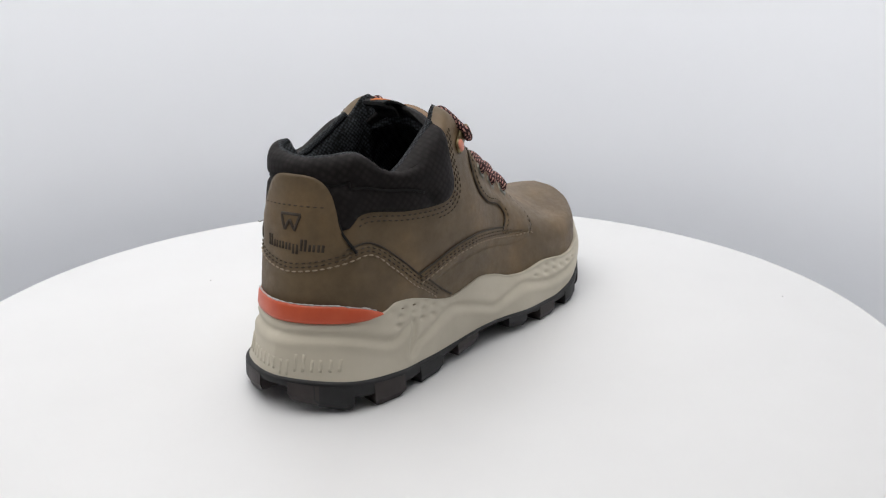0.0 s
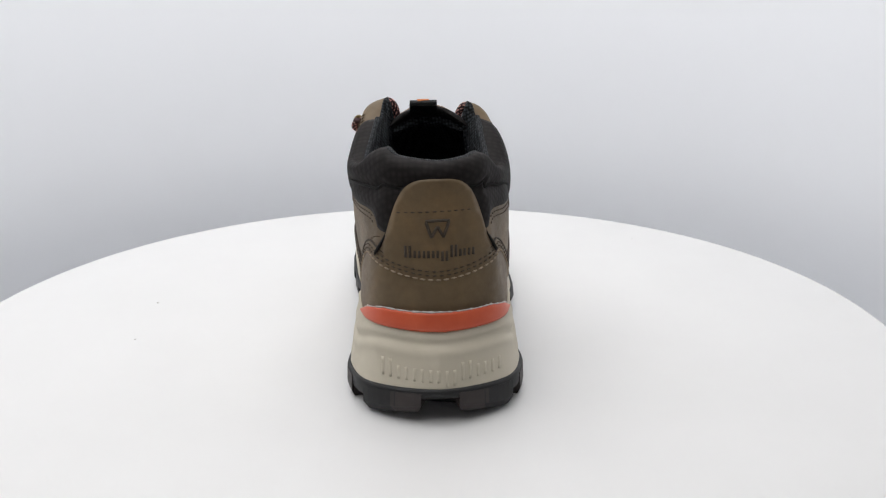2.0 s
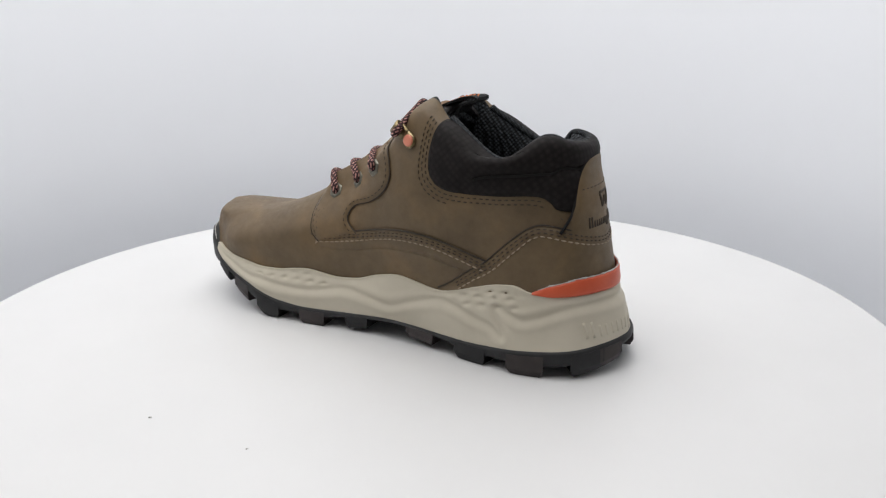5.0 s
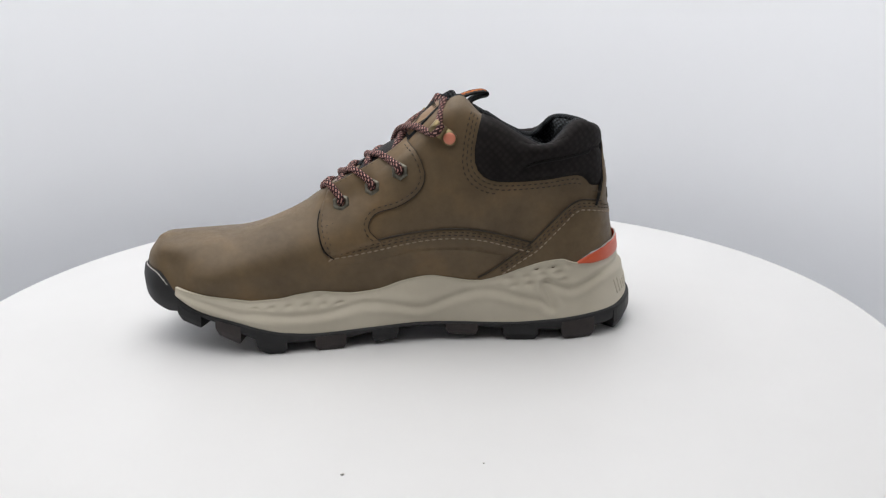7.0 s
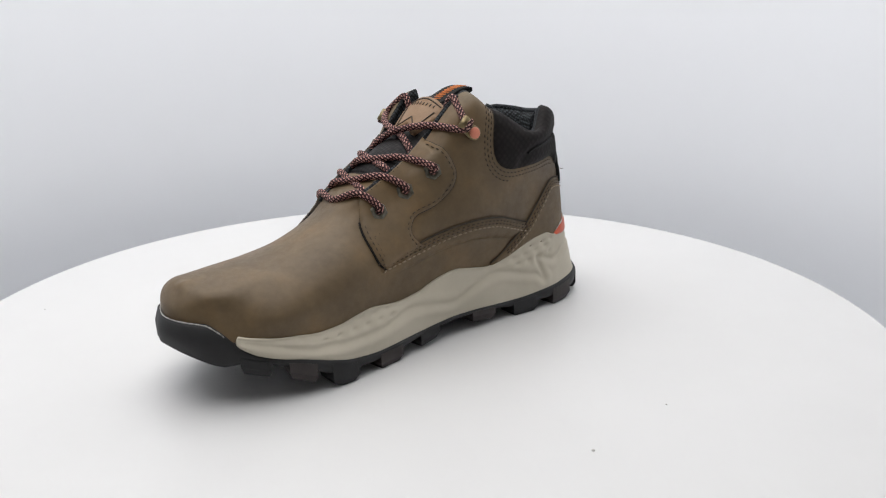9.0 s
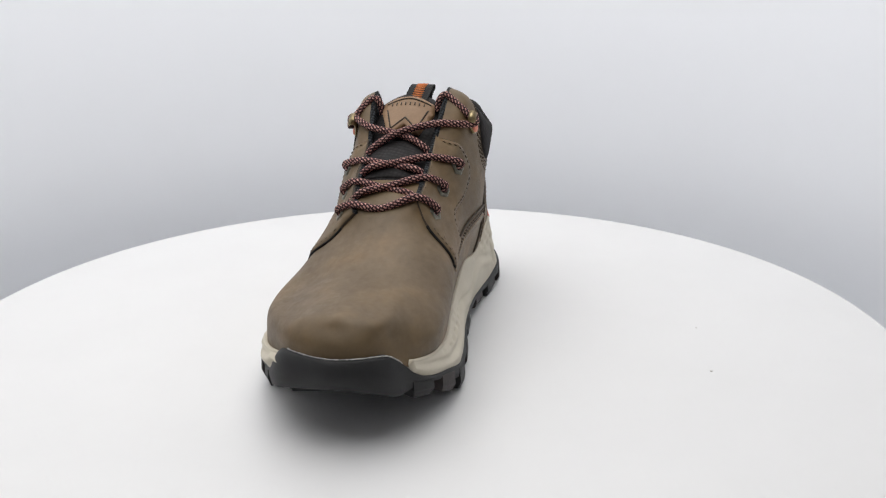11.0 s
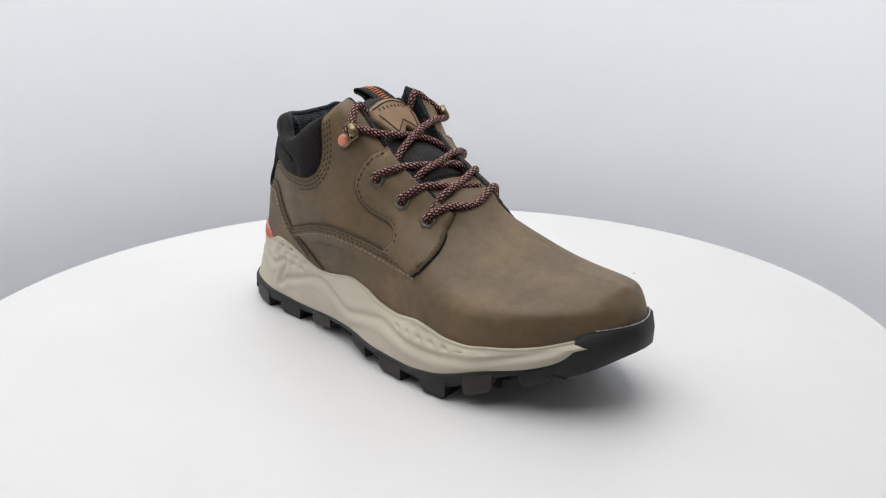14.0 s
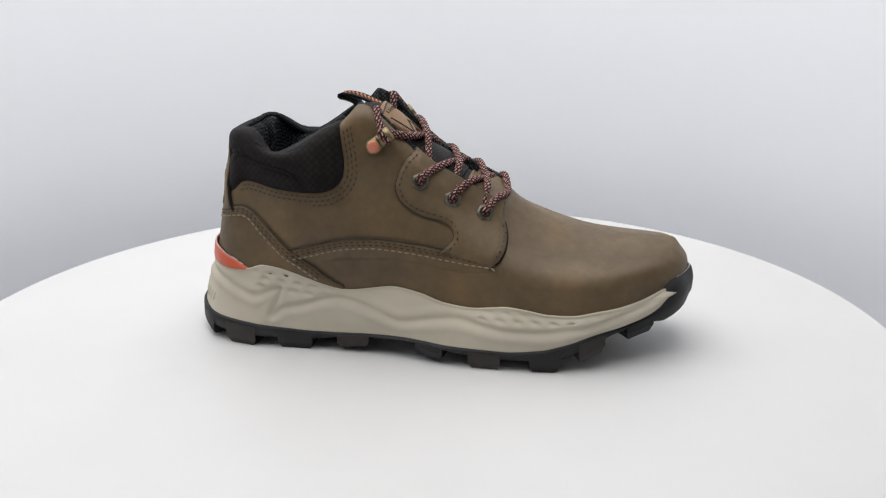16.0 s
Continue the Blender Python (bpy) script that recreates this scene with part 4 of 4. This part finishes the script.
def hex_eyelet(m):
    """A six-sided metal eyelet with a rolled rim and a black disc for the shade in its hole."""
    bm = bmesh.new()
    prof = ((0.0051, -0.0004, 1), (0.0050, 0.0006, 1), (0.0044, 0.0010, 0.6), (0.0034, 0.0013, 0.1), (0.0026, 0.0011, 0), (0.0024, 0.0004, 0), (0.0024, -0.0012, 0))
    n = 36
    rings = []
    for r, z, hexed in prof:
        loop = []
        for a in np.linspace(0, 2 * math.pi, n, endpoint=False):
            k = math.cos(math.pi / 6) / math.cos((a % (math.pi / 3)) - math.pi / 6)
            loop.append(bm.verts.new(m @ Vector((r * (1 + (k * 1.06 - 1) * hexed) * math.cos(a), r * (1 + (k * 1.06 - 1) * hexed) * math.sin(a), z))))
        rings.append(loop)
    for a, b in zip(rings, rings[1:]):
        for j in range(n):
            bm.faces.new((a[j], a[(j + 1) % n], b[(j + 1) % n], b[j]))
    eye = part("eyelet", bm, GUNMETAL, BOOT, "six-sided dull metal eyelet")
    # flat black disc that draws the shade inside the opening
    disc = bmesh.new()
    bmesh.ops.create_circle(disc, cap_ends=True, segments=20, radius=0.0024, matrix=m @ Matrix.Translation((0, 0, 0.0002)))
    part("hole_shade", disc, RUBBER, eye)


def build_hook(right):
    y = -1 if right else 1
    s, v = side([(.1245, .1216)] if right else [(.1229, .1214)], right)[0]
    m = frame_at(s, v, 0.0006)
    # plate under the rivet, pointing to the throat
    aim = Vector((.0068, -.0085 * y, .0060))
    local = m.to_3x3().inverted() @ aim
    ang = math.atan2(local.y, local.x)
    turn = m @ Matrix.Rotation(ang, 4, "Z")
    plate = bmesh.new()
    outline = [(-0.0042 * math.cos(a), 0.0042 * math.sin(a)) for a in np.linspace(-math.pi / 2, math.pi / 2, 14)] + [(0.0070, 0.0034), (0.0070, -0.0034)]
    low = [plate.verts.new(turn @ Vector((a, b, -0.0003))) for a, b in outline]
    top = [plate.verts.new(turn @ Vector((a, b, 0.0010))) for a, b in outline]
    plate.faces.new(low[::-1])
    plate.faces.new(top)
    for j in range(len(low)):
        k = (j + 1) % len(low)
        plate.faces.new((low[j], low[k], top[k], top[j]))
    hook = part("lace_hook", plate, BRASS, BOOT, "aged brass lace hook with a salmon rivet")
    # the bent claw
    path = smooth_line([(0.0040, 0.0007), (0.0078, 0.0010), (0.0108, 0.0016), (0.0118, 0.0034), (0.0098, 0.0050), (0.0064, 0.0048)], 0.0007)
    t = np.gradient(path, axis=0)
    t /= np.linalg.norm(t, axis=1, keepdims=True)
    nor = np.stack([-t[:, 1], t[:, 0]], -1)
    verts, wide = [], np.interp(np.linspace(0, 1, len(path)), (0, .3, .7, 1), (.0038, .0040, .0040, .0030))
    for (a, b), (c, d), w in zip(path, nor, wide):
        for sx, sy in ((1, -1), (1, 1), (-1, 1), (-1, -1)):
            verts.append(turn @ Vector((a + c * sx * 0.0007, w * sy, b + d * sx * 0.0007)))
    n = len(path)
    faces = [(i * 4 + j, i * 4 + (j + 1) % 4, (i + 1) * 4 + (j + 1) % 4, (i + 1) * 4 + j) for i in range(n - 1) for j in range(4)] + [(0, 1, 2, 3), (n * 4 - 1, n * 4 - 2, n * 4 - 3, n * 4 - 4)]
    bm = from_arrays(verts, faces)
    bmesh.ops.recalc_face_normals(bm, faces=bm.faces[:])
    bmesh.ops.bevel(bm, geom=[e for e in bm.edges if e.calc_face_angle(0) > 0.9], offset=0.0004, segments=2, affect="EDGES")
    part("claw", bm, BRASS, hook)
    rivet = lathe([(0.0034, 0.0008), (0.0034, 0.0016), (0.0031, 0.0021), (0.0022, 0.0024), (0.0006, 0.0025)], 28)
    rivet.transform(m)
    part("rivet", rivet, SALMON, hook, "salmon pink rivet head")
    return turn


def lace_material():
    """Round braid: maroon and black yarns with short pale pink flecks."""
    mat, nt, nodes, links, bsdf = nodes_of("braided_lace")
    uv = nodes.new("ShaderNodeUVMap")
    mp = nodes.new("ShaderNodeMapping")
    mp.inputs["Scale"].default_value = (640.0, 7.0, 1.0)
    mp.inputs["Rotation"].default_value = (0.0, 0.0, 0.55)
    links.new(uv.outputs[0], mp.inputs[0])
    br = nodes.new("ShaderNodeTexBrick")
    br.offset, br.squash = 0.5, 1.0
    br.inputs["Color1"].default_value = (0.76, 0.43, 0.36, 1)
    br.inputs["Color2"].default_value = (0.50, 0.22, 0.19, 1)
    br.inputs["Mortar"].default_value = (0.034, 0.008, 0.010, 1)
    br.inputs["Scale"].default_value = 1.0
    br.inputs["Mortar Size"].default_value = 0.36
    br.inputs["Mortar Smooth"].default_value = 0.35
    br.inputs["Brick Width"].default_value = 1.6
    br.inputs["Row Height"].default_value = 1.0
    links.new(mp.outputs[0], br.inputs["Vector"])
    n = add_noise(nt, 1400.0, 3.0)
    mix = nodes.new("ShaderNodeMix")
    mix.data_type, mix.blend_type = "RGBA", "MULTIPLY"
    mix.inputs["Factor"].default_value = 0.6
    shade = ramp(nt, n.outputs["Fac"], [(0.3, (0.45, 0.45, 0.45)), (0.7, (1.15, 1.15, 1.15))])
    links.new(br.outputs["Color"], mix.inputs["A"])
    links.new(shade.outputs[0], mix.inputs["B"])
    links.new(mix.outputs["Result"], bsdf.inputs["Base Color"])
    inv = nodes.new("ShaderNodeMath")
    inv.operation = "SUBTRACT"
    inv.inputs[0].default_value = 1.0
    links.new(br.outputs["Fac"], inv.inputs[1])
    b = bump(nt, inv.outputs[0], 0.7, 0.0006)
    links.new(b.outputs[0], bsdf.inputs["Normal"])
    bsdf.inputs["Roughness"].default_value = 0.8
    return mat


LACE = lace_material()


def build_laces():
    eye = {}
    for k, (lf, rt) in enumerate(EYES):
        for right, (x, z) in ((False, lf), (True, rt)):
            s, v = side([(x, z)], right, 4.5)[0]
            m = frame_at(s, v, 0.0019)
            hex_eyelet(m)
            eye[k, right] = m
    hooks = {right: build_hook(right) for right in (False, True)}

    def over(k, y, lift):
        return tongue_point(np.array([k]), np.array([y]), lift)[0]

    def k_of(x):
        return float(np.interp(-x, -TONGUE_LINE[:, 0], np.linspace(0, 1, len(TONGUE_LINE))))

    def brink(x, right, lift):
        k = np.linspace(17.5, 23, 400) if right else np.linspace(5, 10.5, 400)
        t = on_ring(RING_T, k)
        p = t[np.argmin(np.abs(t[:, 0] - x))]
        return (p[0] + lift * 0.5, p[1], p[2] + lift * 0.85)

    def strand(points, name="lace"):
        path = smooth_line(points, 0.0011)
        part(name, tube(path, 0.0021, 10, (0, 0, 1)), LACE, BOOT, "round maroon lace with pale pink flecks")

    def leave(m):
        return [m @ Vector((0, 0, -0.0020)), m @ Vector((0.0002, 0, 0.0014)), m @ Vector((0.0026, 0, 0.0027))]

    # lowest bar, straight across
    a, b = eye[2, True], eye[2, False]
    kx = k_of(.1935)
    strand([tuple(p) for p in leave(a)] + [brink(.1915, True, 0.0026), over(kx, 0, .0046), brink(.1915, False, 0.0026)] + [tuple(p) for p in leave(b)[::-1]])
    # crossing strands: out of an eyelet, over the tongue and under the other flank's edge one row down
    for k, x_mid, x_end in ((1, .1790, .1860), (0, .1630, .1695)):
        for right in (True, False):
            y = -1 if right else 1
            lift = 0.0040 if right else 0.0066
            m = eye[k, right]
            strand([tuple(p) for p in leave(m)] + [brink(x_mid - .0030, right, 0.0022), over(k_of(x_mid + .002), 0, lift - 0.0016 if right else lift - 0.0022), over(k_of(x_end - .002), -y * .0130, .0046), over(k_of(x_end), -y * .0200, .0010), over(k_of(x_end + .003), -y * .0240, -.0010)])
    # from the hooks down to the edge above the upper eyelets, and up over the hooks to the inside
    for right in (True, False):
        y = -1 if right else 1
        t = hooks[right]
        lift = 0.0040 if right else 0.0066
        strand([tuple(t @ Vector((0.0080, -0.0036, 0.0036))), tuple(t @ Vector((0.0085, 0.0034, 0.0038))), brink(.1400, right, 0.0024), over(k_of(.1455), 0, lift - 0.0012), over(k_of(.1510), -y * .0135, .0034), over(k_of(.1545), -y * .0195, .0010), over(k_of(.157), -y * .0230, -.0010)])
        edge = S(8.75 if not right else 19.25, 1.0)
        strand([tuple(t @ Vector((0.0080, -0.0036, 0.0036))), tuple(t @ Vector((0.0085, 0.0, 0.0038))), (edge[0] - .000, edge[1] + y * .0050, edge[2] - .0010), (edge[0] - .0015, edge[1] - y * .0005, edge[2] + .0026), (edge[0] - .001, edge[1] - y * .0040, edge[2] - .0010), (edge[0] - .001, edge[1] - y * .0052, edge[2] - .0075)])


build_laces()
part("loose_thread", tube(smooth_line([(.0372, .0268, .0862), (.0350, .0300, .0870), (.0338, .0308, .0864), (.0331, .0314, .0870)], 0.0006), 0.0002, 5), THREAD, BOOT, "loose end of brown thread")


# ---- dust on the turntable ----
def build_dust():
    for x, y, r in ((-.1165, .1375, .0011), (-.1505, .0850, .0007), (.2477, .0306, .0006)):
        bm = bmesh.new()
        bmesh.ops.create_icosphere(bm, subdivisions=2, radius=r)
        for v in bm.verts:
            v.co *= 0.75 + 0.5 * noise.noise(v.co * 1800 + Vector((x, y, 0)) * 90)
            v.co.z = max(0.0, v.co.z * 0.5 + r * 0.25)
        bm.transform(Matrix.Translation((x, y, 0.0)))
        part("dust_speck", bm, DUST, TABLE, "tiny grey speck of dust")


build_dust()


# ---- what moves: turntable and boot turn together ----
def motions():
    start = pose(-0.0759, -0.1183, 0, 0, 0, 54.6)
    times = [0.5 * k for k in range(33)]
    walk(TABLE, [(t, pose(0, 0, 0, 0, 0, SPIN * t)) for t in times])
    walk(BOOT, [(t, pose(0, 0, 0, 0, 0, SPIN * t) @ start) for t in times])


motions()
